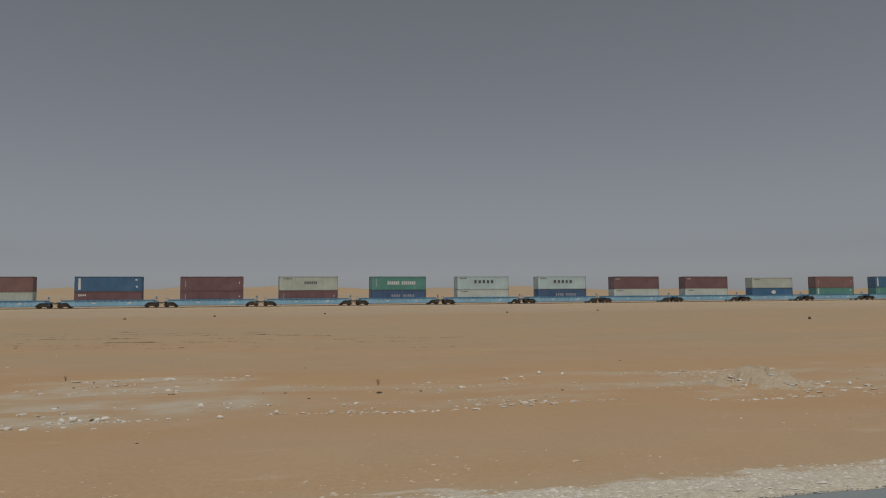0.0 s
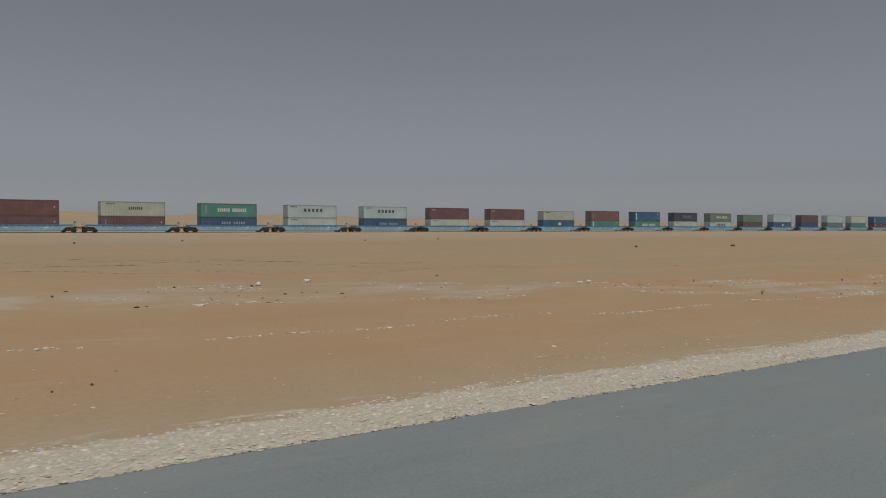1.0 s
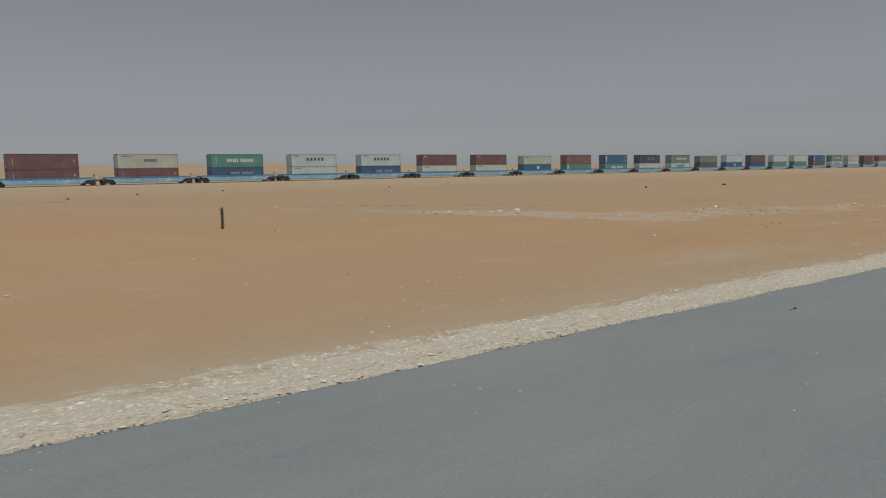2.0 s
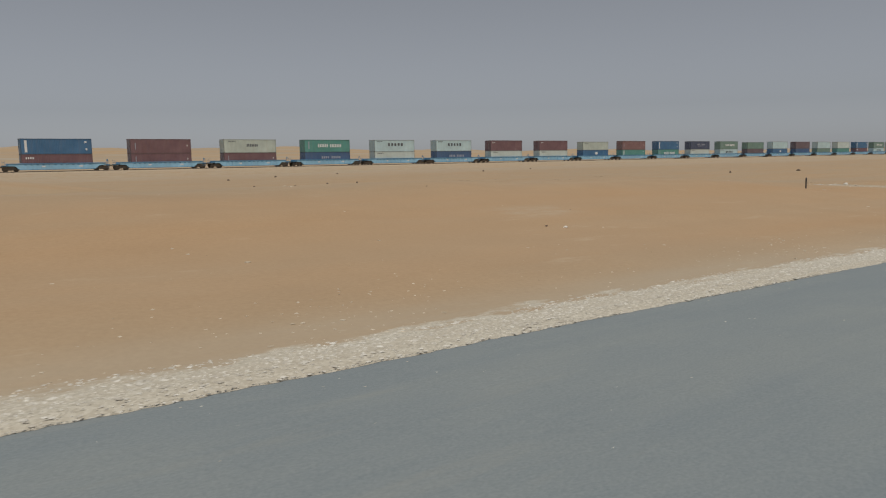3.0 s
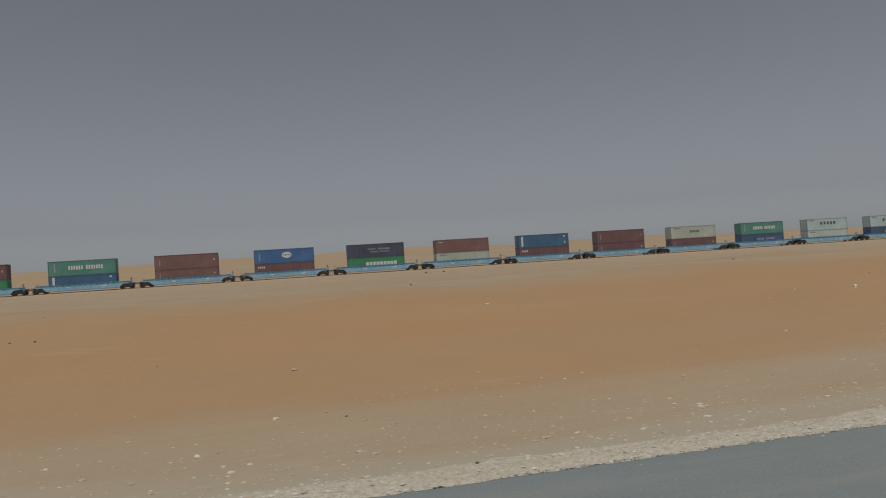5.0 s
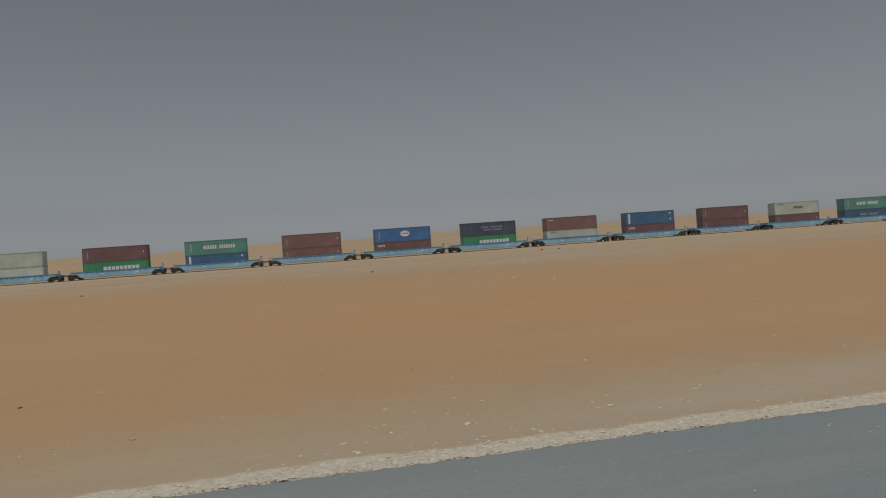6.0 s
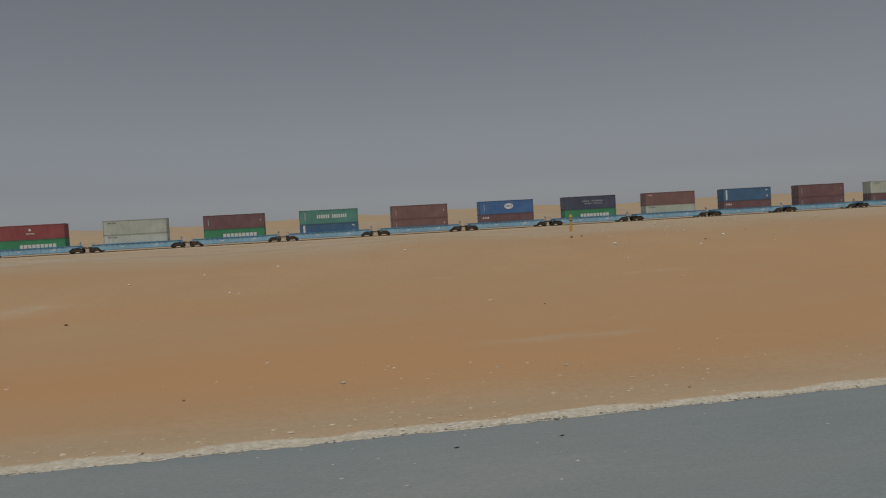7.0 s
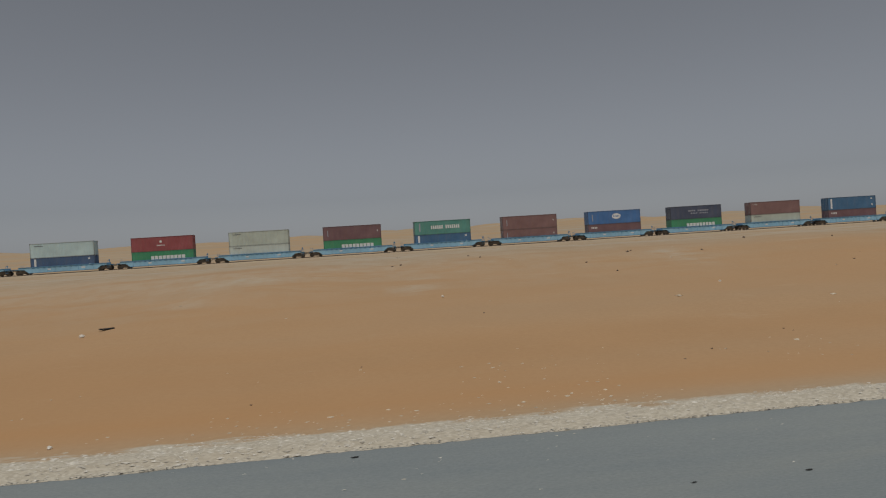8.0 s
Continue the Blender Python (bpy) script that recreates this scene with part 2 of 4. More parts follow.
def put(name, me, parent=None, place=(0, 0, 0), turn=(0, 0, 0), label=""):
    """Links a mesh as one object, under a thing or a part where one is given."""
    ob = new(name, me)
    ob.location, ob.rotation_euler = place, turn
    if parent:
        ob.parent = parent
    return tagged(ob, label)


def part(name, bm, material, parent, label="", place=(0, 0, 0), turn=(0, 0, 0)):
    me = bpy.data.meshes.new(name)
    bm.to_mesh(me)
    bm.free()
    me.materials.append(material)
    return put(name, me, parent, place, turn, label)


def box(bm, x0, x1, y0, y1, z0, z1, bevel=0.0):
    m = Matrix.LocRotScale(((x0 + x1) / 2, (y0 + y1) / 2, (z0 + z1) / 2), None, (x1 - x0, y1 - y0, z1 - z0))
    got = bmesh.ops.create_cube(bm, size=1, matrix=m)
    if bevel:
        edges = list({e for v in got["verts"] for e in v.link_edges})
        bmesh.ops.bevel(bm, geom=edges, offset=bevel, segments=1, affect="EDGES")
    return bm


def boxes(*rows, bevel=0.0):
    bm = bmesh.new()
    for row in rows:
        box(bm, *row, bevel=bevel)
    return bm


def slab(outline, y0, y1):
    """A plate with an outline in x and z, thick in y."""
    bm = bmesh.new()
    a = [bm.verts.new((x, y0, z)) for x, z in outline]
    b = [bm.verts.new((x, y1, z)) for x, z in outline]
    bm.faces.new(a)
    bm.faces.new(b[::-1])
    for i in range(len(a)):
        j = (i + 1) % len(a)
        bm.faces.new((a[j], a[i], b[i], b[j]))
    bmesh.ops.recalc_face_normals(bm, faces=bm.faces)
    return bm


def rod(bm, a, b, r, seg=8):
    a, b = Vector(a), Vector(b)
    turn = (b - a).to_track_quat("Z", "Y").to_matrix().to_4x4()
    bmesh.ops.create_cone(bm, cap_ends=True, segments=seg, radius1=r, radius2=r, depth=(b - a).length,
                          matrix=Matrix.Translation((a + b) / 2) @ turn)
    return bm


def rods(*rows):
    bm = bmesh.new()
    for row in rows:
        rod(bm, *row)
    return bm


# ---- the lie of the land ----
def smooth(a, b, v):
    t = np.clip((v - a) / (b - a), 0, 1)
    return t * t * (3 - 2 * t)


def rise(x):
    """How far the road and the plain beside it climb, against the level track."""
    return np.interp(x, (-400, -142, -132, -74, -60, -40, 400), (0, 0, -0.06, -1.0, -1.16, -1.2, -1.2))


def edge_y(x):
    """Where the asphalt ends, at each x."""
    return np.interp(x, (-213, -205, -195, -182, -160, -148, -139, -136, -131, -118, -97, -86, -80, -66), (-150.29, -150.35, -150.42, -150.48, -150.70, -150.77, -150.93, -150.90, -150.72, -150.73, -150.65, -150.45, -150.40, -150.36))


def waves(x, y, size, seed, octaves=3):
    """Smooth unevenness between about -1 and 1."""
    rng = np.random.default_rng(seed)
    total = np.zeros(np.broadcast(x, y).shape)
    for o in range(octaves):
        for _ in range(4):
            a, ph = rng.uniform(0, 2 * math.pi, 2)
            k = 2 * math.pi / size * 1.9 ** o * rng.uniform(0.7, 1.3)
            total += np.sin(k * (x * math.cos(a) + y * math.sin(a)) + ph) * 0.3 / 1.7 ** o
    return total


ROAD_Z = -0.20


def ground_z(x, y):
    x, y = np.asarray(x, float), np.asarray(y, float)
    d = y - edge_y(x)
    crest = np.interp(x, (-185, -160, -138, -115, -102, -92, -80), (0.78, 0.72, 0.60, 0.55, 0.50, 0.20, 0.08))
    bank = 0.10 + 0.24 * np.exp(-((x + 137) / 11) ** 2)
    z = ROAD_Z + 0.03 + bank * smooth(0.35, 1.9, d) + (crest + 0.17 - bank) * smooth(1.2, 9.6, d)
    z = z - (crest + 1.35) * smooth(11.5, 42, d)
    z = z + 0.9 * smooth(-16, -5, y) * (1 - smooth(9, 20, y))
    z = z + 1.75 * np.exp(-((x + 122) / 12) ** 2 - ((y + 108) / 8) ** 2)
    z = z + 0.19 * np.exp(-((x + 65.4) / 0.48) ** 2 - ((y + 146.1) / 0.5) ** 2) + 0.02 * np.exp(-((x + 138.3) / 1.1) ** 2 - ((y + 148.2) / 1.2) ** 2) + 0.05 * np.exp(-((x + 138.0) / 0.6) ** 2 - ((y + 147.95) / 0.55) ** 2)
    # a shallow hollow behind the bank on which the sign stands
    z = z - 0.20 * np.exp(-((x + 139.5) / 4.0) ** 2) * smooth(-147.0, -145.8, y) * (1 - smooth(-145.0, -142.2, y))
    bumps = smooth(0.5, 3, d)
    z = z + bumps * (0.035 * waves(x, y, 6, 3) + 0.10 * waves(x, y, 27, 5) * smooth(2, 10, d)) * (1 - smooth(-20, -12, y))
    # long dunes beyond the railway
    dune = smooth(70, 420, y)
    roll = np.interp(x, (-500, 60, 240, 700), (13.5, 13.0, 10.0, 8.0)) + 3.0 * waves(x, y * 1.6, 420, 11) + 2.2 * waves(x, y, 130, 12)
    z = z + dune * np.maximum(roll, 1.0) + smooth(600, 2200, y) * 9
    z = z - 0.05 * (1 - smooth(-0.07, 0.16, d))
    z = z + rise(x) * (1 - smooth(30, 115, d))
    back = smooth(-165, -185, y)
    return z + back * 0.5 * waves(x, y, 60, 9)


def strip_width(x):
    """Width of the gravel along the asphalt."""
    return np.interp(x, (-214, -209.5, -206, -203, -199, -187, -172, -162, -150, -143, -137, -120, -95, -80, -70, -60), (0.36, 0.25, 0.12, 0.12, 0.08, 0.065, 0.15, 0.24, 0.18, 0.16, 0.24, 0.50, 0.52, 0.52, 0.46, 0.40))


def axis(stops):
    out_values = []
    for (a, step), (b, _) in zip(stops, stops[1:]):
        out_values += list(np.arange(a, b - step * 0.5, step))
    return np.array(out_values + [stops[-1][0]])


def crust_near(x):
    """The roadward edge of the pale crust."""
    return np.interp(x, (-100, -97, -95, -93, -91, -88, -83, -79, -76, -74, -71, -66, -60), (-139.2, -139.6, -142.1, -144.4, -145.0, -144.3, -144.5, -145.1, -146.4, -147.25, -147.05, -146.85, -146.6))


def crust_far(x):
    return np.interp(x, (-100, -96.5, -94.5, -91, -88, -85, -82, -78, -75, -73.6, -72.5, -71.5, -70, -67, -60), (-138.4, -138.7, -140.6, -142.1, -142.6, -141.9, -141.7, -143.0, -143.7, -143.4, -142.9, -144.3, -144.8, -144.5, -144.4))


def build_ground():
    xs = axis([(-3600, 300), (-1500, 60), (-600, 12), (-300, 3), (-236, 0.5), (-50, 3), (60, 12), (600, 60), (1500, 300), (3600, 1)])
    ys = axis([(-3600, 300), (-900, 60), (-240, 10), (-170, 2), (-152, 0.05), (-149.6, 0.25), (-130, 1.0), (-100, 4), (-20, 1.0), (24, 6), (120, 12), (700, 60), (1500, 300), (4200, 1)])
    gx, gy = np.meshgrid(xs, ys)
    gz = ground_z(gx, gy)
    nx, ny = len(xs), len(ys)
    co = np.stack([gx, gy, gz], -1).reshape(-1, 3)
    i = np.arange(nx - 1)[None, :] + nx * np.arange(ny - 1)[:, None]
    quads = np.stack([i, i + 1, i + 1 + nx, i + nx], -1).reshape(-1, 4)
    me = bpy.data.meshes.new("ground")
    me.vertices.add(len(co))
    me.vertices.foreach_set("co", co.ravel())
    me.loops.add(quads.size)
    me.loops.foreach_set("vertex_index", quads.ravel())
    me.polygons.add(len(quads))
    me.polygons.foreach_set("loop_start", np.arange(0, quads.size, 4))
    me.update(calc_edges=True)
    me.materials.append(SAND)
    me.shade_smooth()
    d = gy - edge_y(gx)
    gravel = 1 - 0.5 * d / strip_width(gx)
    wide = np.interp(gx, (-230, -190, -168, -158, -145, -130, -110, -90, -60), (0.7, 0.8, 1.6, 2.4, 1.9, 1.1, 1.3, 1.0, 0.7))
    beaten = np.interp(gx, (-230, -185, -165, -140, -120, -60), (0.35, 0.5, 0.95, 0.95, 0.8, 0.65)) * (1 - smooth(0.2, 1.15, d / wide))
    wander = 0.25 * waves(gx, gy, 3, 71) + 0.18 * waves(gx, gy, 1.1, 73)
    near = crust_near(gx) + wander
    far = crust_far(gx) + wander
    crust = smooth(-0.2, 0.25, gy - near) * (1 - smooth(-0.1, 0.4, gy - far)) * smooth(-100, -96, gx)
    crust = crust * np.interp(gx, (-97, -93, -90, -87.2, -86.4, -84, -81, -78, -76.5, -74.5, -72, -70.5, -68, -66, -60), (0.9, 1.0, 0.9, 0.95, 0.5, 0.6, 0.85, 0.8, 0.45, 1.0, 1.0, 0.45, 0.45, 0.85, 0.6))
    crust = crust * (0.2 + 0.8 * np.maximum(smooth(-0.35, 0.2, waves(gx, gy * 2.2, 3.4, 61)), 0.8 * smooth(-98, -96, gx) * (1 - smooth(-91.5, -88.5, gx))))
    crust = np.maximum(crust, 0.9 * np.exp(-((gx + 138.2) / 1.7) ** 2 - ((gy + 148.4) / 1.2) ** 2))
    crust = np.maximum(crust, 0.5 * np.exp(-((gx + 97.2) / 1.6) ** 2 - ((gy + 148.8) / 0.5) ** 2))
    crust = np.maximum(crust, 0.5 * smooth(-60, -30, gy) * (1 - smooth(-6, 0, gy)))
    crust = np.maximum(crust, 0.55 * np.exp(-((gx + 216) / 8) ** 2 - ((gy + 142) / 2.5) ** 2))
    crust = np.maximum(crust, np.interp(gx, (-225, -200, -190, -150), (0.75, 0.75, 0.5, 0.5)) * smooth(7.5, 10, d) * (1 - smooth(16, 26, d)) * (1 - smooth(-150, -120, gx)))
    for px, py, wide, deep, much in ((-193.4, -148.3, 0.6, 0.09, 0.8), (-199.0, -145.4, 0.35, 0.25, 0.8), (-203.4, -148.2, 0.4, 0.08, 0.7), (-201.5, -148.4, 0.8, 0.07, 0.6), (-208.5, -143.2, 0.5, 1.0, 0.8), (-140.3, -145.2, 0.5, 0.35, 0.7), (-115.0, -145.6, 0.9, 0.35, 0.6), (-135.4, -144.7, 0.4, 0.2, 0.8), (-137.5, -149.5, 0.5, 0.15, 0.9), (-136.7, -149.66, 0.6, 0.15, 0.9), (-142.2, -146.6, 1.0, 0.25, 0.6), (-157.5, -149.18, 5.0, 0.06, 0.8), (-215.5, -143.4, 1.3, 0.5, 0.9), (-213.0, -144.4, 0.35, 0.6, 0.8), (-216.2, -144.6, 0.3, 0.7, 0.8)):
        crust = np.maximum(crust, much * np.exp(-((gx - px) / wide) ** 2 - ((gy - py) / deep) ** 2))
    rusty = smooth(np.interp(gx, (-200, -175), (0.15, 0.8)), np.interp(gx, (-200, -175), (0.9, 2.6)), d) * (1 - smooth(6.0, 9.5, d)) * np.interp(gx, (-230, -198, -188, -178, -165, -158, -148, -134, -125, -112, -95), (0.8, 0.8, 0.62, 0.7, 0.35, 0.6, 0.85, 0.3, 0.25, 0.4, 0.3))
    beside = smooth(-3.0, -2.0, d)
    gravel, beaten = gravel * beside, beaten * beside
    for name, field in (("gravel", gravel), ("beaten", beaten), ("crust", crust), ("rusty", rusty)):
        me.attributes.new(name, "FLOAT", "POINT").data.foreach_set("value", np.clip(field, 0, 1).ravel())
    tagged(put("ground", me), "tan desert sand plain with low golden dunes beyond", "desert", kind="structure")


build_ground()


def build_road():
    xs = axis([(-2500, 100), (-300, 2), (-236, 0.06), (-50, 2), (60, 100), (2500, 1)])
    rough = 0.014 * waves(xs, 0 * xs, 0.16, 19) + 0.008 * waves(xs, 0 * xs, 0.4, 20) + 0.018 * waves(xs, 0 * xs, 5.5, 22)
    rows = [edge_y(xs) + rough + 0.02, edge_y(xs) + rough - 0.02, edge_y(xs) + rough - 0.05, edge_y(xs) + rough - 0.10]
    level = ROAD_Z + rise(xs)
    heights = [level - 0.07, level - 0.006, level, level + 0.001]
    for off in (0.8, 2.2, 4.0, 6.0, 8.0, 9.6):
        rows.append(edge_y(xs) - off)
        heights.append(level + 0.012 * min(off, 4.0) + 0.004 * waves(xs, xs * 0 + off, 3.0, 23))
    rows.append(edge_y(xs) - 9.66)
    heights.append(level - 0.1)
    co = np.concatenate([np.stack([xs, r, h], -1) for r, h in zip(rows, heights)])
    n = len(xs)
    faces = [(r * n + i + 1, r * n + i, (r + 1) * n + i, (r + 1) * n + i + 1) for r in range(len(rows) - 1) for i in range(n - 1)]
    me = mesh_of("road", co.tolist(), [f[::-1] for f in faces], ASPHALT, True)
    margin = np.repeat(np.array([1.0, 0.85, 0.45, 0.0] + [0.0] * (len(rows) - 4)), n)
    me.attributes.new("margin", "FLOAT", "POINT").data.foreach_set("value", margin)
    tagged(put("road", me), "worn grey asphalt desert road with broken edge", "road", kind="structure")


build_road()


# ---- loose stones ----
def stone_shapes(count, seed, fine):
    """Rough lumps with flat facets."""
    flat = (0.22, 0.42) if fine else (0.10, 0.23)
    rng = np.random.default_rng(seed)
    bm = bmesh.new()
    if fine:
        bmesh.ops.create_icosphere(bm, subdivisions=1, radius=1)
    else:
        bmesh.ops.create_cone(bm, cap_ends=True, cap_tris=False, segments=4, radius1=1, radius2=0.4, depth=1.2)
    bmesh.ops.triangulate(bm, faces=bm.faces)
    bm.verts.index_update()
    v = np.array([x.co for x in bm.verts])
    f = np.array([[x.index for x in face.verts] for face in bm.faces])
    bm.free()
    shapes = [v * rng.uniform(0.72, 1.2, (len(v), 1)) * np.array([1, rng.uniform(0.6, 1), rng.uniform(*flat)]) for _ in range(count)]
    return shapes, f


def scatter(name, xs, ys, sizes, material, label, category, seed, sink=0.25, fine=False, stretch=1.0):
    shapes, f = stone_shapes(8, seed, fine)
    rng = np.random.default_rng(seed + 1)
    n = len(xs)
    zs = ground_z(xs, ys)
    on_road = ys < edge_y(xs)
    zs = np.where(on_road, ROAD_Z + rise(xs) + 0.012 * np.minimum(edge_y(xs) - ys, 4.0), zs)
    a = rng.uniform(0, 2 * math.pi, n)
    kind = rng.integers(0, len(shapes), n)
    co = np.stack(shapes)[kind] * sizes[:, None, None]
    c, s = np.cos(a)[:, None], np.sin(a)[:, None]
    x = (co[..., 0] * c - co[..., 1] * s) * stretch + xs[:, None]
    y = co[..., 0] * s + co[..., 1] * c + ys[:, None]
    z = co[..., 2] + (zs + sizes * (0.35 - sink))[:, None]
    co = np.stack([x, y, z], -1).reshape(-1, 3)
    tri = (f[None] + (np.arange(n) * co.shape[0] // n)[:, None, None]).reshape(-1, 3)
    me = bpy.data.meshes.new(name)
    me.vertices.add(len(co))
    me.vertices.foreach_set("co", co.ravel())
    me.loops.add(tri.size)
    me.loops.foreach_set("vertex_index", tri.ravel())
    me.polygons.add(len(tri))
    me.polygons.foreach_set("loop_start", np.arange(0, tri.size, 3))
    me.update(calc_edges=True)
    me.shade_flat()
    me.materials.append(material)
    return tagged(put(name, me), label, category, kind="stuff")


rng = np.random.default_rng(4)
count = 105000
x = rng.uniform(-224, -58, count)
x = x[rng.uniform(0, 0.52, count) < strip_width(x)]
count = len(x)
d = rng.beta(1.0, 1.25, count) * 1.15 * strip_width(x) * (1 + 0.16 * waves(x, x * 0, 2.6, 31))
scatter("roadside_gravel", x, edge_y(x) + d - 0.01, np.exp(rng.normal(math.log(0.0105), 0.5, count)).clip(0.005, 0.038) * np.interp(strip_width(x), (0.12, 0.5), (0.6, 1.0)), PALE_STONE,
        "pale limestone gravel lying along the asphalt edge", "gravel", 40, 0.25)
count = 16000
x = rng.uniform(-228, -54, count)
d = strip_width(x) * 0.8 + rng.exponential(0.55, count)
keep = waves(x * 0.5, d * 1.5, 2.5, 61) + rng.normal(0, 0.3, count) > 0.1
x, d = x[keep], d[keep]
scatter("scattered_pebbles", x, edge_y(x) + d, np.exp(rng.normal(math.log(0.0085), 0.5, len(x))).clip(0.004, 0.035), DUSTY_STONE,
        "pale pebbles strewn on the sand", "pebbles", 42, 0.33, True)
count = 1300
x = rng.uniform(-240, -20, count)
d = rng.uniform(3, 30, count)
keep = waves(x, d, 14, 63) + rng.normal(0, 0.3, count) > 0.1
x, d = x[keep], d[keep]
scatter("far_stones", x, edge_y(x) + d, np.exp(rng.normal(math.log(0.020), 0.5, len(x))).clip(0.008, 0.07), DUSTY_STONE,
        "pale stones strewn over the desert plain", "stones", 44, 0.33, True)
x = rng.uniform(-240, 60, 260)
scatter("dark_pebbles", x, edge_y(x) + 0.3 + rng.exponential(9, 260), np.exp(rng.normal(math.log(0.011), 0.4, 260)).clip(0.005, 0.024), DARK_STONE,
        "small dark stones on the sand", "stones", 46, 0.25, True)
x = rng.uniform(-226, -60, 2200)
scatter("grit_on_asphalt", x, edge_y(x) - rng.exponential(1.1, 2200).clip(0, 3.5) - 0.05, np.exp(rng.normal(math.log(0.006), 0.4, 2200)).clip(0.003, 0.016), PALE_STONE,
        "pale grit lying on the asphalt", "grit", 48)
count = 5200
x = rng.uniform(-99, -54, count)
near, far = crust_near(x), crust_far(x)
y = near + (far - near) * rng.beta(0.6, 0.6, count) + 0.25 * waves(x, near, 3, 71)
keep = waves(x, y * 2.2, 3.4, 61) + rng.normal(0, 0.2, count) > 0.2
scatter("crust_stones", x[keep], y[keep], np.exp(rng.normal(math.log(0.013), 0.6, keep.sum())).clip(0.005, 0.07), PALE_STONE,
        "whitish stones in the salty crust", "stones", 50, 0.25, True)
count = 900
x = rng.uniform(-97, -58, count)
upper = rng.uniform(0, 1, count) < 0.6
line = np.where(upper, crust_far(x) - 0.1, crust_near(x) + 0.05) + 0.12 * waves(x, upper * 3.0, 2.5, 91)
keep = waves(x, line * 2.2, 3.4, 61) + rng.normal(0, 0.15, count) > 0.2
scatter("crust_rubble", x[keep], (line + rng.normal(0, 0.12, count))[keep], np.exp(rng.normal(math.log(0.022), 0.5, keep.sum())).clip(0.008, 0.07), PALE_STONE,
        "broken whitish slabs along the ragged edge of the crust", "rubble", 94, 0.25, True, 1.3)
count = 110
x = rng.uniform(-97, -58, count)
scatter("crust_dark_stones", x, (crust_near(x) + crust_far(x)) / 2 + rng.normal(0, 0.9, count), np.exp(rng.normal(math.log(0.018), 0.4, count)).clip(0.008, 0.05), DARK_STONE,
        "small dark stones strewn over the pale crust", "stones", 96, 0.2, True)
x = rng.normal(-65.4, 0.4, 700)
scatter("rubble_mound", x, rng.normal(-146.15, 0.3, 700), np.exp(rng.normal(math.log(0.018), 0.5, 700)).clip(0.006, 0.05), PALE_STONE,
        "low mound of whitish rubble on the sand", "rubble", 52, 0.25, True)
x = rng.normal(-138.0, 0.6, 1500)
scatter("rubble_at_sign", x, rng.normal(-148.2, 0.6, 1500), np.exp(rng.normal(math.log(0.009), 0.6, 1500)).clip(0.004, 0.06), RUBBLE,
        "broken pale rubble round the feet of the sign", "rubble", 54, 0.25, True)
strewn = np.random.default_rng(57)
x = strewn.uniform(-138.3, -135.8, 240)
scatter("strewn_rubble", x, -149.52 - 0.1 * (x + 137.5) + strewn.normal(0, 0.09, 240), np.exp(strewn.normal(math.log(0.007), 0.6, 240)).clip(0.003, 0.03), PALE_STONE,
        "thin trail of broken pale rubble spread from the sign", "rubble", 58, 0.25, True)
count = 1300
x = rng.uniform(-97, -64, count)
keep = waves(x, x * 0, 2.4, 68) + rng.normal(0, 0.3, count) - 1.2 * (x < -89.5) > -0.25
x = x[keep]
scatter("stone_row", x, -147.12 + 0.07 * waves(x, x * 0, 4, 66) + rng.normal(0, 0.03, len(x)), np.exp(rng.normal(math.log(0.016), 0.4, len(x))).clip(0.006, 0.04), PALE_STONE,
        "thin row of pale stones along a wheel rut", "stones", 56, 0.25, True)
count = 9000
x = rng.uniform(-112, -46, count)
row = rng.integers(0, 7, count)
y = np.array([-137.3, -136.4, -106.4, -103.2, -99.5, -95.5, -91.0])[row] + 0.012 * (x + 75) + rng.normal(0, 0.05, count)
keep = (waves(x, row * 9.0, 5.0, 69, 2) + rng.normal(0, 0.3, count) > 0.0) & (x < np.array([-66, -72, -60, -56, -62, -70, -78])[row])
scatter("furrow_clods", x[keep], y[keep], np.where(row[keep] > 1, 0.042, 0.014) * np.exp(rng.normal(0, 0.4, keep.sum())), CLOD,
        "rows of small dark clods along old tyre tracks", "clods", 58, 0.1, False, 2.4)
x = np.concatenate([rng.normal(-73.6, 0.16, 60), rng.normal(-85.1, 0.16, 60), rng.normal(-200.1, 0.2, 90)])
y = np.concatenate([rng.normal(-144.15, 0.12, 60), rng.normal(-142.2, 0.12, 60), rng.normal(-149.55, 0.1, 90)])
scatter("stone_heaps", x, y, np.exp(rng.normal(math.log(0.015), 0.4, 210)).clip(0.006, 0.04), PALE_STONE,
        "small heaps of whitish stones on the sand", "stones", 60, 0.1, True)
x = rng.normal(-189.2, 1.5, 90)
scatter("white_pebbles", x, rng.normal(-142.0, 0.9, 90), np.exp(rng.normal(math.log(0.016), 0.4, 90)).clip(0.008, 0.035), PALE_STONE,
        "whitish pebbles strewn round the marker post", "pebbles", 66, 0.25, True)
count = 5000
x = rng.uniform(-166, -135, count)
d = 0.1 + rng.exponential(0.55, count)
scatter("roadside_pebbles", x, edge_y(x) + d, np.exp(rng.normal(math.log(0.009), 0.5, count)).clip(0.004, 0.035), DUSTY_STONE,
        "pale pebbles on the beaten roadside", "pebbles", 62, 0.33, True)

count = 20000
x = rng.uniform(-226, -56, count)
keep = waves(x, x * 0, 1.7, 97, 2) + rng.normal(0, 0.3, count) > -0.2
x = x[keep]
scatter("asphalt_crumbs", x, edge_y(x) + rng.normal(-0.004, 0.014, len(x)), np.exp(rng.normal(math.log(0.0042), 0.4, len(x))).clip(0.002, 0.009), CRUMB,
        "dark crumbs broken off the asphalt edge", "crumbs", 64, 0.2, True)

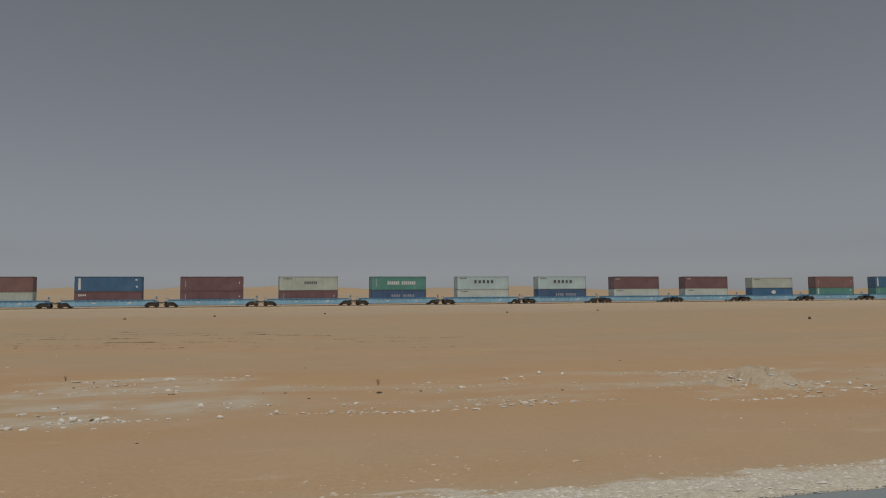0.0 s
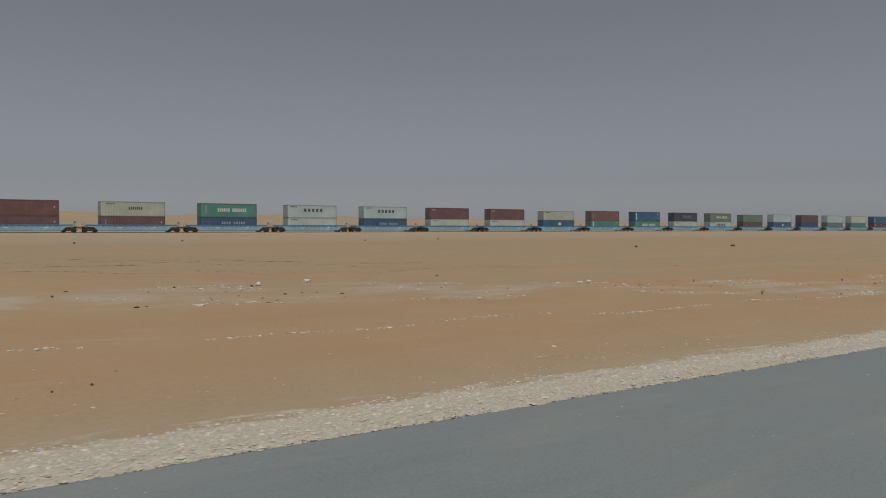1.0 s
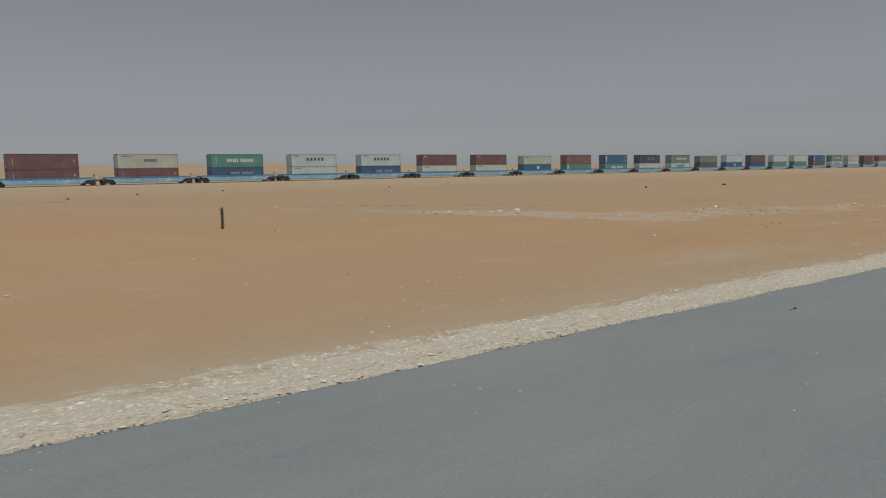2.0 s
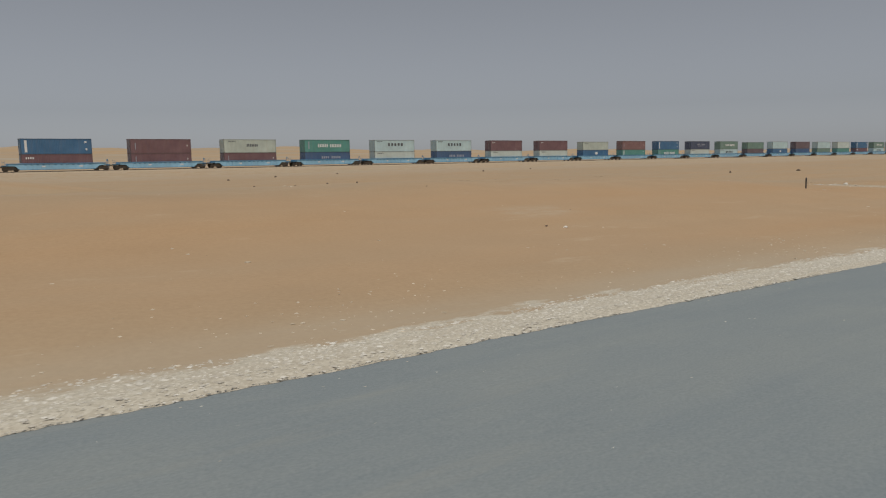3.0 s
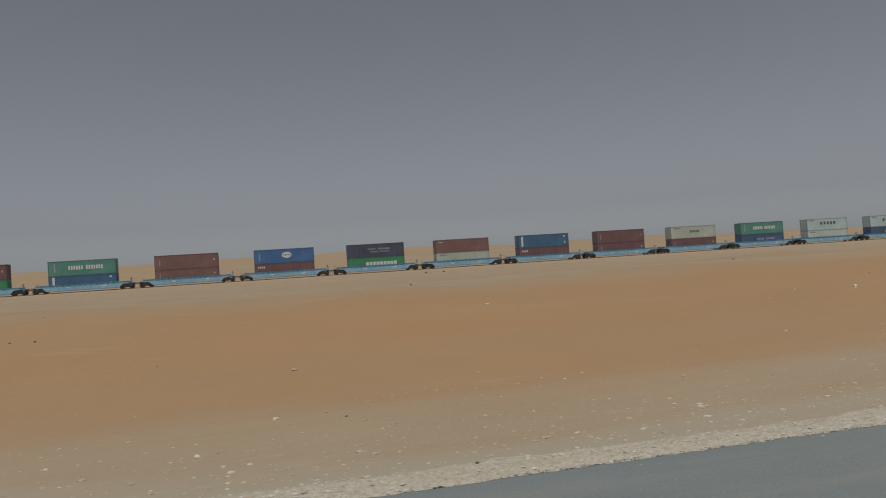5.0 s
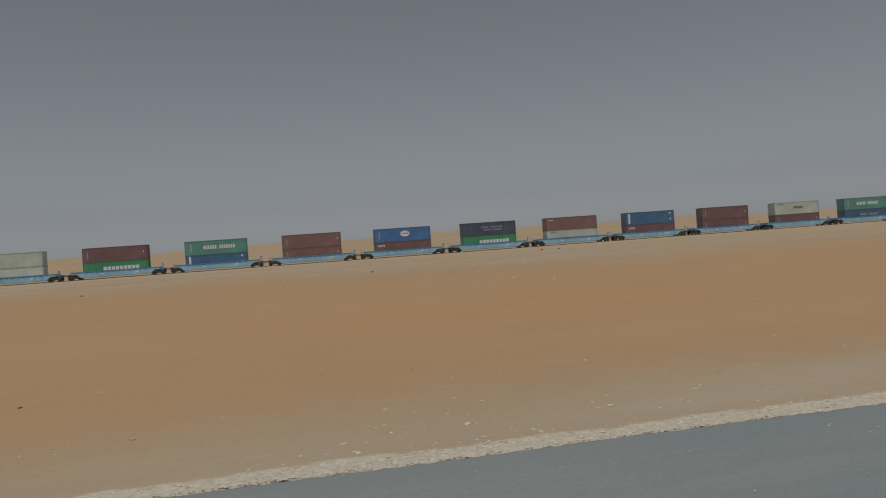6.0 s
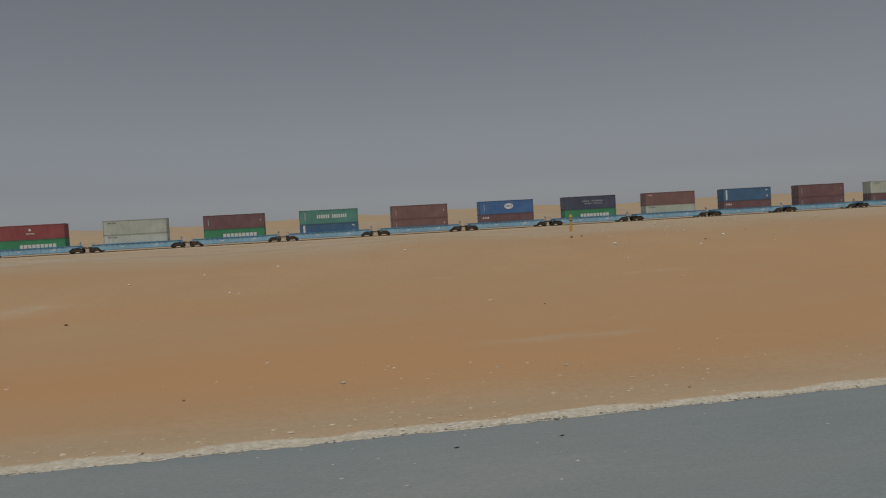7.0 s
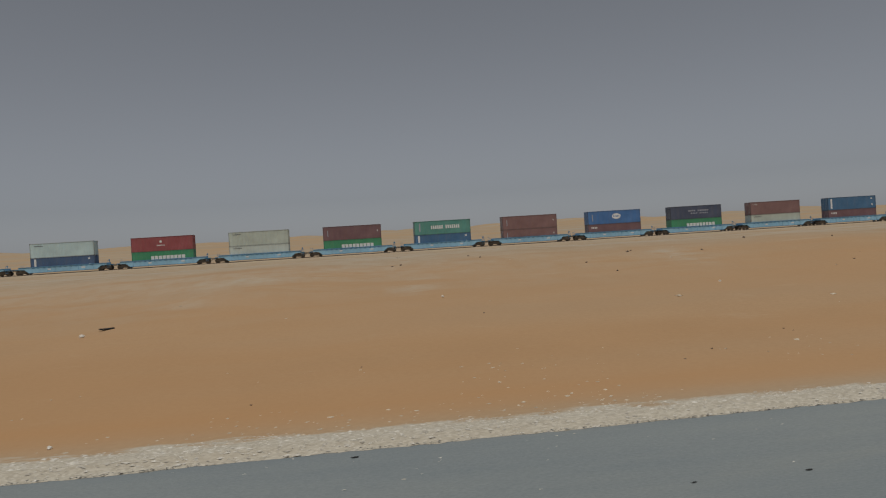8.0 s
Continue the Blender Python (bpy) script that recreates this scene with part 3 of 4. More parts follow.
# ---- the railway ----
PITCH = 19.266
FIRST, LAST = -20, 16
TRACK_Y = 1.22


def build_track():
    x0, x1 = -480, 560
    profile = [(-4.6, -1.25), (-2.6, -0.25), (-1.9, -0.12), (-0.82, -0.15), (-0.62, -0.18), (0.62, -0.18), (0.82, -0.15), (1.9, -0.12), (2.6, -0.25), (4.6, -1.25)]
    xs = axis([(x0, 4.0), (x1, 1)])
    co, faces = [], []
    for i, x in enumerate(xs):
        for k, (y, z) in enumerate(profile):
            co.append((x, y + TRACK_Y, z + 0.012 * math.sin(x * 0.9 + k * 2.1)))
    n = len(profile)
    for i in range(len(xs) - 1):
        for k in range(n - 1):
            a = i * n + k
            faces.append((a, a + n, a + n + 1, a + 1))
    tagged(put("ballast_bed", mesh_of("ballast_bed", co, faces, BALLAST)), "sandy stone ballast bed under the rails", "railway bed", kind="structure")
    track = tagged(new("railway_track"), "single railway track on concrete sleepers", "railway", kind="structure")
    for y in (-0.7175, 0.7175):
        shape = [(-0.07, -0.17), (0.07, -0.17), (0.07, -0.15), (0.012, -0.13), (0.012, -0.04), (0.036, -0.03), (0.036, 0), (-0.036, 0), (-0.036, -0.03), (-0.012, -0.04), (-0.012, -0.13), (-0.07, -0.15)]
        m = len(shape)
        co = [(x, y + TRACK_Y + a, b) for x in (x0, x1) for a, b in shape]
        faces = [(i, (i + 1) % m, m + (i + 1) % m, m + i) for i in range(m)] + [tuple(range(m))[::-1], tuple(range(m, 2 * m))]
        put("rail", mesh_of("rail", co, faces, RAIL_STEEL), track)
    cube = [(sx * 0.12, sy * 1.3, z) for z in (-0.40, -0.17) for sx, sy in ((-1, -1), (1, -1), (1, 1), (-1, 1))]
    quad = [(0, 3, 2, 1), (4, 5, 6, 7), (0, 1, 5, 4), (1, 2, 6, 5), (2, 3, 7, 6), (3, 0, 4, 7)]
    co, faces = [], []
    for x in np.arange(x0 + 0.5, x1 - 0.5, 0.6):
        b = len(co)
        co += [(x + a, TRACK_Y + y, z) for a, y, z in cube]
        faces += [tuple(b + k for k in q) for q in quad]
    tagged(put("sleepers", mesh_of("sleepers", co, faces, CONCRETE), track), kind="stuff")


build_track()


# ---- containers ----
SHAPES = {}


def shared(key, make):
    """One mesh for all alike parts."""
    if key not in SHAPES:
        SHAPES[key] = make()
    return SHAPES[key]


def bm_mesh(name, bm, material):
    me = bpy.data.meshes.new(name)
    bm.to_mesh(me)
    bm.free()
    me.materials.append(material)
    return me


HALF, WIDE = 6.096, 1.219


def corrugated(length, height, depth=0.036, pitch=0.278):
    """A pressed steel wall in the x and z plane, outer crests at y = 0."""
    xs, ys = [], []
    x, h = -length / 2, 0
    steps = int(length / pitch)
    pitch = length / steps
    for i in range(steps):
        a = -length / 2 + i * pitch
        xs += [a, a + pitch * 0.25, a + pitch * 0.5, a + pitch * 0.75]
        ys += [0.0, 0.0, depth, depth]
    xs.append(length / 2)
    ys.append(0.0)
    n = len(xs)
    co = [(x, y, 0) for x, y in zip(xs, ys)] + [(x, y, height) for x, y in zip(xs, ys)]
    co += [(-length / 2, depth + 0.012, 0), (length / 2, depth + 0.012, 0), (length / 2, depth + 0.012, height), (-length / 2, depth + 0.012, height)]
    faces = [(i, i + 1, n + i + 1, n + i) for i in range(n - 1)] + [(2 * n + 1, 2 * n, 2 * n + 3, 2 * n + 2)]
    return co, faces


def container(name, height, mat, label, marks=(), doors_left=True):
    """A 40 foot steel box. Origin: the middle of its floor; the long wall faces -y."""
    c = tagged(new("shipping_container"), label, "container", "containers on the train")
    dark = FRAMES[mat.name]
    key = (mat.name, height)
    rail, post = 0.12, 0.16
    wall = shared(("wall", *key), lambda: mesh_of("side_wall", *corrugated(2 * HALF - 2 * post, height - 2 * rail), mat))
    put("side_wall", wall, c, (0, -WIDE + 0.012, rail))
    put("side_wall", wall, c, (0, WIDE - 0.012, rail), (0, 0, math.pi))
    end = shared(("end", *key), lambda: mesh_of("end_wall", *corrugated(2 * WIDE - 2 * post, height - 2 * rail, 0.045, 0.25), mat))
    s = 1 if doors_left else -1
    put("end_wall", end, c, (s * (HALF - 0.02), 0, rail), (0, 0, s * math.pi / 2))
    door = shared(("door", *key), lambda: bm_mesh("door", boxes((-0.54, 0.54, -0.02, 0.03, 0, height - 2 * rail), (-0.46, 0.46, -0.035, -0.02, 0.1, height / 2 - 0.2), (-0.46, 0.46, -0.035, -0.02, height / 2 - 0.05, height - 2 * rail - 0.1)), mat))
    bar = shared(("bar", height), lambda: bm_mesh("locking_bar", rods(((0, 0, 0.02), (0, 0, height - 0.28), 0.018, 6)), GALVANISED))
    for y in (-0.555, 0.555):
        leaf = put("door", door, c, (-s * (HALF - 0.04), y, rail), (0, 0, -s * math.pi / 2))
        for x in (-0.25, 0.25):
            put("locking_bar", bar, leaf, (x, -0.055, 0))
    roof = shared(("roof", *key), lambda: bm_mesh("roof", boxes((-HALF + 0.1, HALF - 0.1, -WIDE + 0.05, WIDE - 0.05, height - 0.05, height - 0.02)), mat))
    put("roof", roof, c)
    floor = shared(("floor", *key), lambda: bm_mesh("floor", boxes((-HALF + 0.1, HALF - 0.1, -WIDE + 0.06, WIDE - 0.06, 0.04, 0.14)), mat))
    put("floor", floor, c)
    long_rail = shared(("rail", *key), lambda: bm_mesh("long_rail", boxes((-HALF + 0.15, HALF - 0.15, -0.03, 0.03, 0, rail)), dark))
    cross = shared(("cross", *key), lambda: bm_mesh("end_rail", boxes((-0.03, 0.03, -WIDE + 0.15, WIDE - 0.15, 0, rail)), dark))
    corner = shared(("post", *key), lambda: bm_mesh("corner_post", boxes((-0.08, 0.08, -0.08, 0.08, 0.118, height - 0.118)), dark))
    casting = shared(("cast", mat.name), lambda: bm_mesh("corner_casting", boxes((-0.089, 0.089, -0.081, 0.081, 0, 0.118), bevel=0.01), DARK_IRON))
    for z in (0.005, height - rail - 0.005):
        for y in (-WIDE + 0.032, WIDE - 0.032):
            put("long_rail", long_rail, c, (0, y, z))
        for x in (-HALF + 0.032, HALF - 0.032):
            put("end_rail", cross, c, (x, 0, z))
    for x in (-HALF + 0.089, HALF - 0.089):
        for y in (-WIDE + 0.082, WIDE - 0.082):
            put("corner_post", corner, c, (x, y, 0))
            for z in (0, height - 0.118):
                put("corner_casting", casting, c, (x, y, z))
    for kind, u, v, w, h, count, m in marks:
        mark(c, kind, u, v * height, w, h, count, m)
    return c


def mark(c, kind, u, v, w, h, count, m):
    """Painted marks on the long wall: a row of bars, a sign of plain discs, or a band."""
    y = -WIDE + 0.010
    if kind == "row":
        # one bar a character, the words of a long row apart
        words = [(0, count)] if count <= 9 else [(0, count // 2 - 1), (count // 2, count)]
        step, gap = w / count, 0.2 if count <= 5 else 0.09 if count == 9 else 0.17
        bar = shared(("letter", w, h, count, m.name), lambda: bm_mesh("letter", boxes(((gap - 0.5) * step, (0.5 - gap) * step, -0.008, 0.004, -h / 2, h / 2)), m))
        for a, b in words:
            for i in range(a, b):
                put("letter", bar, c, (u - w / 2 + step * (i + 0.5), y, v))
    elif kind == "band":
        put("white_band", shared(("band", w, h, m.name), lambda: bm_mesh("white_band", boxes((-w / 2, w / 2, -0.008, 0.004, -h / 2, h / 2)), m)), c, (u, y, v))
    else:
        def make():
            bm = bmesh.new()
            t = Matrix.Rotation(math.pi / 2, 4, "X")
            bmesh.ops.create_cone(bm, cap_ends=True, segments=24, radius1=h / 2, radius2=h / 2, depth=0.012, matrix=t @ Matrix.Diagonal((w / h, 1, 1, 1)))
            return bm_mesh("emblem", bm, m)
        put("emblem", shared(("disc", w, h, m.name), make), c, (u, y, v))


MAROON = paint("maroon_container_paint", (0.168, 0.076, 0.086))
BROWN = paint("red_brown_container_paint", (0.215, 0.105, 0.10))
RED = paint("bright_red_container_paint", (0.30, 0.045, 0.055))
BLUE = paint("blue_container_paint", (0.022, 0.135, 0.285))
LOGO_BLUE = paint("mid_blue_container_paint", (0.034, 0.160, 0.415))
NAVY = paint("navy_container_paint", (0.038, 0.058, 0.118))
STEEL_BLUE = paint("dull_blue_container_paint", (0.030, 0.098, 0.225))
TEAL = paint("sea_green_container_paint", (0.078, 0.288, 0.242))
SAGE = paint("sage_green_container_paint", (0.15, 0.26, 0.21))
GREEN = paint("bright_green_container_paint", (0.02, 0.275, 0.12))
PALE = paint("pale_grey_container_paint", (0.50, 0.65, 0.66), 0.5, 0.16)
CREAM = paint("cream_container_paint", (0.50, 0.56, 0.49))
WHITISH = paint("off_white_container_paint", (0.58, 0.65, 0.60))
PLUM = paint("plum_container_paint", (0.13, 0.085, 0.10))

# the frame of each box is darker than its walls, with more dirt streaks
FRAMES = {}
for coat, rgb in ((MAROON, (0.168, 0.076, 0.086)), (BROWN, (0.215, 0.105, 0.10)), (RED, (0.30, 0.045, 0.055)), (BLUE, (0.022, 0.135, 0.285)), (LOGO_BLUE, (0.034, 0.160, 0.415)), (NAVY, (0.038, 0.058, 0.118)), (STEEL_BLUE, (0.030, 0.098, 0.225)), (TEAL, (0.078, 0.288, 0.242)), (SAGE, (0.15, 0.26, 0.21)), (GREEN, (0.02, 0.275, 0.12)), (PALE, (0.48, 0.60, 0.60)), (CREAM, (0.50, 0.56, 0.49)), (WHITISH, (0.58, 0.65, 0.60)), (PLUM, (0.13, 0.085, 0.10))):
    FRAMES[coat.name] = paint(coat.name.replace("container", "frame"), tuple(c * 0.62 for c in rgb), 0.55, 0.4)

SHIP = (("row", 0.6, 0.52, 6.3, 0.76, 14, WHITE_MARK), ("band", -4.9, 0.55, 0.28, 1.7, 1, GREY_MARK))
SIX = (("row", 0.2, 0.60, 4.9, 0.72, 5, DARK_MARK), ("row", -4.6, 0.86, 1.6, 0.16, 7, DARK_MARK))
WORD = (("row", 1.0, 0.44, 6.8, 0.95, 9, WHITE_MARK),)
SMALL = (("row", -4.9, 0.80, 1.1, 0.22, 5, WHITE_MARK),)
SMALL_DARK = (("row", -4.4, 0.82, 1.7, 0.17, 8, DARK_MARK),)
LOWER = (("row", -4.7, 0.72, 1.5, 0.38, 4, WHITE_MARK),)
BAND = (("band", -5.2, 0.5, 0.42, 2.2, 1, WHITE_MARK), ("band", 5.0, 0.78, 0.4, 0.3, 1, WHITE_MARK), ("band", 5.1, 0.3, 0.3, 0.4, 1, WHITE_MARK))
FAINT = (("row", 0.6, 0.62, 4.9, 0.32, 11, GREY_MARK), ("row", 0.8, 0.42, 4.2, 0.26, 10, GREY_MARK))
FADED = (("row", 0.9, 0.52, 5.2, 0.55, 10, GREY_MARK),)
EDGE = (("band", -5.1, 0.5, 0.16, 1.3, 1, GREY_MARK), ("band", 5.3, 0.55, 0.16, 0.3, 1, WHITE_MARK))
ROUND = (("disc", 0.5, 0.56, 2.0, 1.25, 1, WHITE_MARK), ("row", 0.5, 0.56, 1.5, 0.3, 5, LOGO_BLUE), ("band", -5.0, 0.5, 0.2, 1.5, 1, GREY_MARK))
STAR = (("disc", -0.3, 0.66, 0.5, 0.5, 1, WHITE_MARK), ("row", -0.3, 0.40, 1.6, 0.22, 7, WHITE_MARK))
DARKWORD = (("row", 0.4, 0.55, 2.7, 0.55, 7, DARK_MARK), ("row", -4.2, 0.84, 1.7, 0.17, 8, DARK_MARK))
TRIANGLE = (("disc", 0.3, 0.6, 1.3, 0.9, 1, WHITE_MARK),)

# per wagon: upper paint, its words, marks; lower paint, its words, marks
LOADS = {
    15: (MAROON, "maroon", EDGE, STEEL_BLUE, "dull blue", BAND),
    14: (PALE, "pale grey", SMALL_DARK, STEEL_BLUE, "dull blue", BAND),
    13: (RED, "bright red", STAR, GREEN, "bright green", WORD),
    12: (CREAM, "cream grey", SMALL_DARK, WHITISH, "off-white", SMALL_DARK),
    11: (MAROON, "maroon", EDGE, GREEN, "bright green", WORD),
    10: (TEAL, "sea green", SHIP, BLUE, "blue", BAND),
    9: (BROWN, "red-brown", EDGE, BROWN, "red-brown", EDGE),
    8: (LOGO_BLUE, "mid blue", ROUND, MAROON, "maroon", LOWER),
    7: (NAVY, "navy", FAINT, GREEN, "bright green", WORD),
    6: (BROWN, "red-brown", SMALL, CREAM, "cream", SMALL_DARK),
    5: (BLUE, "blue", BAND, MAROON, "maroon", LOWER),
    4: (MAROON, "maroon", EDGE, MAROON, "maroon", EDGE),
    3: (CREAM, "cream", DARKWORD, MAROON, "maroon", EDGE),
    2: (TEAL, "sea green", SHIP, STEEL_BLUE, "dull blue", FADED),
    1: (PALE, "pale grey", SIX, WHITISH, "off-white", SMALL_DARK),
    0: (PALE, "pale grey", SIX, STEEL_BLUE, "dull blue", FADED),
    -1: (MAROON, "maroon", SMALL, WHITISH, "off-white", SMALL_DARK),
    -2: (MAROON, "maroon", SMALL, WHITISH, "off-white", SMALL_DARK),
    -3: (CREAM, "cream", SMALL_DARK, BLUE, "blue", TRIANGLE),
    -4: (BROWN, "red-brown", EDGE, TEAL, "sea green", BAND),
    -5: (BLUE, "blue", BAND, TEAL, "sea green", SHIP),
    -6: (NAVY, "navy", FAINT, WHITISH, "off-white", SMALL_DARK),
    -7: (SAGE, "sage green", SHIP, PALE, "pale grey", SIX),
    -8: (SAGE, "sage green", (), PLUM, "plum", ()),
    -9: (PALE, "pale grey", (), BLUE, "blue", TRIANGLE),
    -10: (PLUM, "plum", (), STEEL_BLUE, "dull blue", ()),
    -11: (PALE, "pale grey", (), SAGE, "sage green", ()),
    -12: (WHITISH, "off-white", (), TEAL, "sea green", ()),
}
CYCLE = [4, 12, -7, 5, -2, -8, 0, 6]


# ---- wagons ----
def bogie(parent, x):
    frame_mesh = shared("bogie_frame", lambda: bm_mesh("side_frame", slab([(-1.25, 0.42), (-1.15, 0.62), (-0.62, 0.66), (-0.42, 0.86), (0.42, 0.86), (0.62, 0.66), (1.15, 0.62), (1.25, 0.42), (0.7, 0.40), (0.42, 0.22), (-0.42, 0.22), (-0.7, 0.40)], -0.06, 0.06), BOGIE_IRON))

    def wheel_shape():
        bm = bmesh.new()
        t = Matrix.Rotation(math.pi / 2, 4, "X")
        bmesh.ops.create_cone(bm, cap_ends=True, segments=24, radius1=0.42, radius2=0.41, depth=0.12, matrix=t)
        bmesh.ops.create_cone(bm, cap_ends=True, segments=24, radius1=0.45, radius2=0.45, depth=0.03, matrix=Matrix.Translation((0, 0.07, 0)) @ t)
        bmesh.ops.create_cone(bm, cap_ends=True, segments=12, radius1=0.13, radius2=0.10, depth=0.1, matrix=Matrix.Translation((0, -0.1, 0)) @ t)
        return bm_mesh("wheel", bm, WHEEL_STEEL)

    wheel = shared("wheel", wheel_shape)
    axle = shared("axle", lambda: bm_mesh("axle", rods(((0, -1.0, 0), (0, 1.0, 0), 0.08, 10)), WHEEL_STEEL))
    bolster = shared("bolster", lambda: bm_mesh("bogie", boxes((-0.25, 0.25, -1.0, 1.0, 0.55, 0.92), (-0.18, 0.18, -1.14, 1.14, 0.3, 0.6), bevel=0.03), BOGIE_IRON))
    b = put("bogie", bolster, parent, (x, 0, 0))
    for y in (-1.02, 1.02):
        put("side_frame", frame_mesh, b, (0, y, 0))
    for dx in (-0.89, 0.89):
        put("axle", axle, b, (dx, 0, 0.42))
        put("wheel", wheel, b, (dx, -0.78, 0.42))
        put("wheel", wheel, b, (dx, 0.78, 0.42), (0, 0, math.pi))


def well_wagon():
    """A low container wagon. Origin: the rail top under its middle."""
    w = tagged(new("well_wagon"), "pale blue steel well wagon standing on the rails", "rail wagon", "wagons of the train")
    web = shared("web", lambda: bm_mesh("side_wall", slab([(-8.3, 1.02), (-8.3, 1.30), (8.3, 1.30), (8.3, 1.02), (7.25, 0.98), (6.45, 0.33), (-6.45, 0.33), (-7.25, 0.98)], -0.05, 0.05), WAGON_WEB))
    chord = shared("chord", lambda: bm_mesh("top_chord", boxes((-8.35, 8.35, -0.11, 0.11, 1.30, 1.50), bevel=0.02), WAGON_TOP))
    lower = shared("lower", lambda: bm_mesh("bottom_chord", boxes((-6.4, 6.4, -0.10, 0.10, 0.26, 0.36), bevel=0.02), WAGON_TOP))
    rib = shared("rib", lambda: bm_mesh("stiffener", boxes((-0.04, 0.04, -0.05, 0.05, 0.37, 1.29)), WAGON_WEB))
    plate = shared("plate", lambda: bm_mesh("data_plate", boxes((-0.35, 0.35, -0.008, 0.008, 0.75, 1.0)), WHITE_MARK))
    for y in (-1.42, 1.42):
        s = 1 if y > 0 else -1
        put("side_wall", web, w, (0, y, 0))
        put("top_chord", chord, w, (0, y, 0))
        put("bottom_chord", lower, w, (0, y, 0))
        for x in np.linspace(-5.8, 5.8, 9):
            put("stiffener", rib, w, (x, y + s * 0.10, 0))
        put("data_plate", plate, w, (-2.6, y + s * 0.062, 0))
        put("data_plate", plate, w, (3.9, y + s * 0.062, 0))
    # dark blue plates stand in for a row of shaded slots under the chord
    dark_slot = shared("dark_slot", lambda: bm_mesh("stake_pocket", boxes((-0.22, 0.22, -0.03, 0.03, 1.15, 1.27)), WAGON_TOP))
    for y in (-1.48, 1.48):
        for x in np.linspace(-5.5, 5.5, 12):
            put("stake_pocket", dark_slot, w, (x, y, 0))
    put("floor", shared("wfloor", lambda: bm_mesh("floor", boxes(*[(x, x + 0.5, -1.36, 1.36, 0.30, 0.40) for x in np.linspace(-6.2, 5.7, 9)]), WAGON_TOP)), w)
    deck = shared("deck", lambda: bm_mesh("end_platform", boxes((-1.15, 1.15, -1.34, 1.34, 1.02, 1.16), (-1.3, 1.25, -0.32, 0.32, 0.90, 1.02), (-1.2, -1.1, -1.34, 1.34, 0.40, 1.02), bevel=0.015), WAGON_TOP))
    coupler = shared("coupler", lambda: bm_mesh("coupler", boxes((-0.5, 0.16, -0.10, 0.10, 0.78, 0.98), (0.16, 0.37, -0.17, 0.05, 0.72, 1.04), bevel=0.02), BOGIE_IRON))
    mast = shared("mast", lambda: bm_mesh("brake_mast", rods(((0, 0, 1.15), (0, 0, 2.15), 0.035, 8), ((0, -0.05, 1.95), (0, -0.09, 1.95), 0.16, 14)), WAGON_TOP))
    ladder = shared("ladder", lambda: bm_mesh("ladder", rods(((-0.2, 0, 0.45), (-0.2, 0, 1.9), 0.022, 6), ((0.2, 0, 0.45), (0.2, 0, 1.9), 0.022, 6), *[((-0.2, 0, z), (0.2, 0, z), 0.016, 6) for z in (0.55, 0.85, 1.15, 1.45, 1.75)]), WAGON_TOP))
    hose = shared("hose", lambda: bm_mesh("brake_hose", rods(((0, 0, 0.95), (0.12, 0, 0.6), 0.025, 6), ((0.12, 0, 0.6), (0.3, 0, 0.55), 0.025, 6)), RUBBER))
    for s in (-1, 1):
        turn = (0, 0, 0) if s > 0 else (0, 0, math.pi)
        put("end_platform", deck, w, (s * 7.95, 0, 0), turn)
        put("coupler", coupler, w, (s * (PITCH / 2 - 0.40), 0, 0), turn)
        put("brake_hose", hose, w, (s * 9.12, -s * 0.4, 0), turn)
        put("ladder", ladder, w, (s * 8.72, -s * 1.30, 0), turn)
        bogie(w, s * 7.785)
    put("brake_mast", mast, w, (8.75, -0.95, 0))
    return w


first_wagon = well_wagon()
first_wagon.location = (-PITCH * FIRST, TRACK_Y, 0)
for n in range(FIRST + 1, LAST + 1):
    copy_thing(first_wagon, pose(-PITCH * n, TRACK_Y, 0))

for n in range(FIRST, LAST):
    if n in LOADS:
        up, up_words, up_marks, low, low_words, low_marks = LOADS[n]
    else:
        up, up_words, up_marks, low, low_words, low_marks = LOADS[CYCLE[n % len(CYCLE)]]
    up_h = 2.591 if n in (-3, -8) else 2.896
    c = container("lower", 2.591, low, "%s corrugated steel container set in the blue wagon" % low_words, low_marks)
    c.location = (-PITCH * n, TRACK_Y, 0.58)
    c = container("upper", up_h, up, "%s corrugated steel container stacked on another one" % up_words, up_marks)
    c.location = (-PITCH * n, TRACK_Y, 0.58 + 2.591)


# ---- road sign, posts, rocks ----
def ground_at(x, y):
    return float(ground_z(x, y))


BOLT = metal("zinc_bolt", (0.78, 0.79, 0.78), 0.5, 0.3)


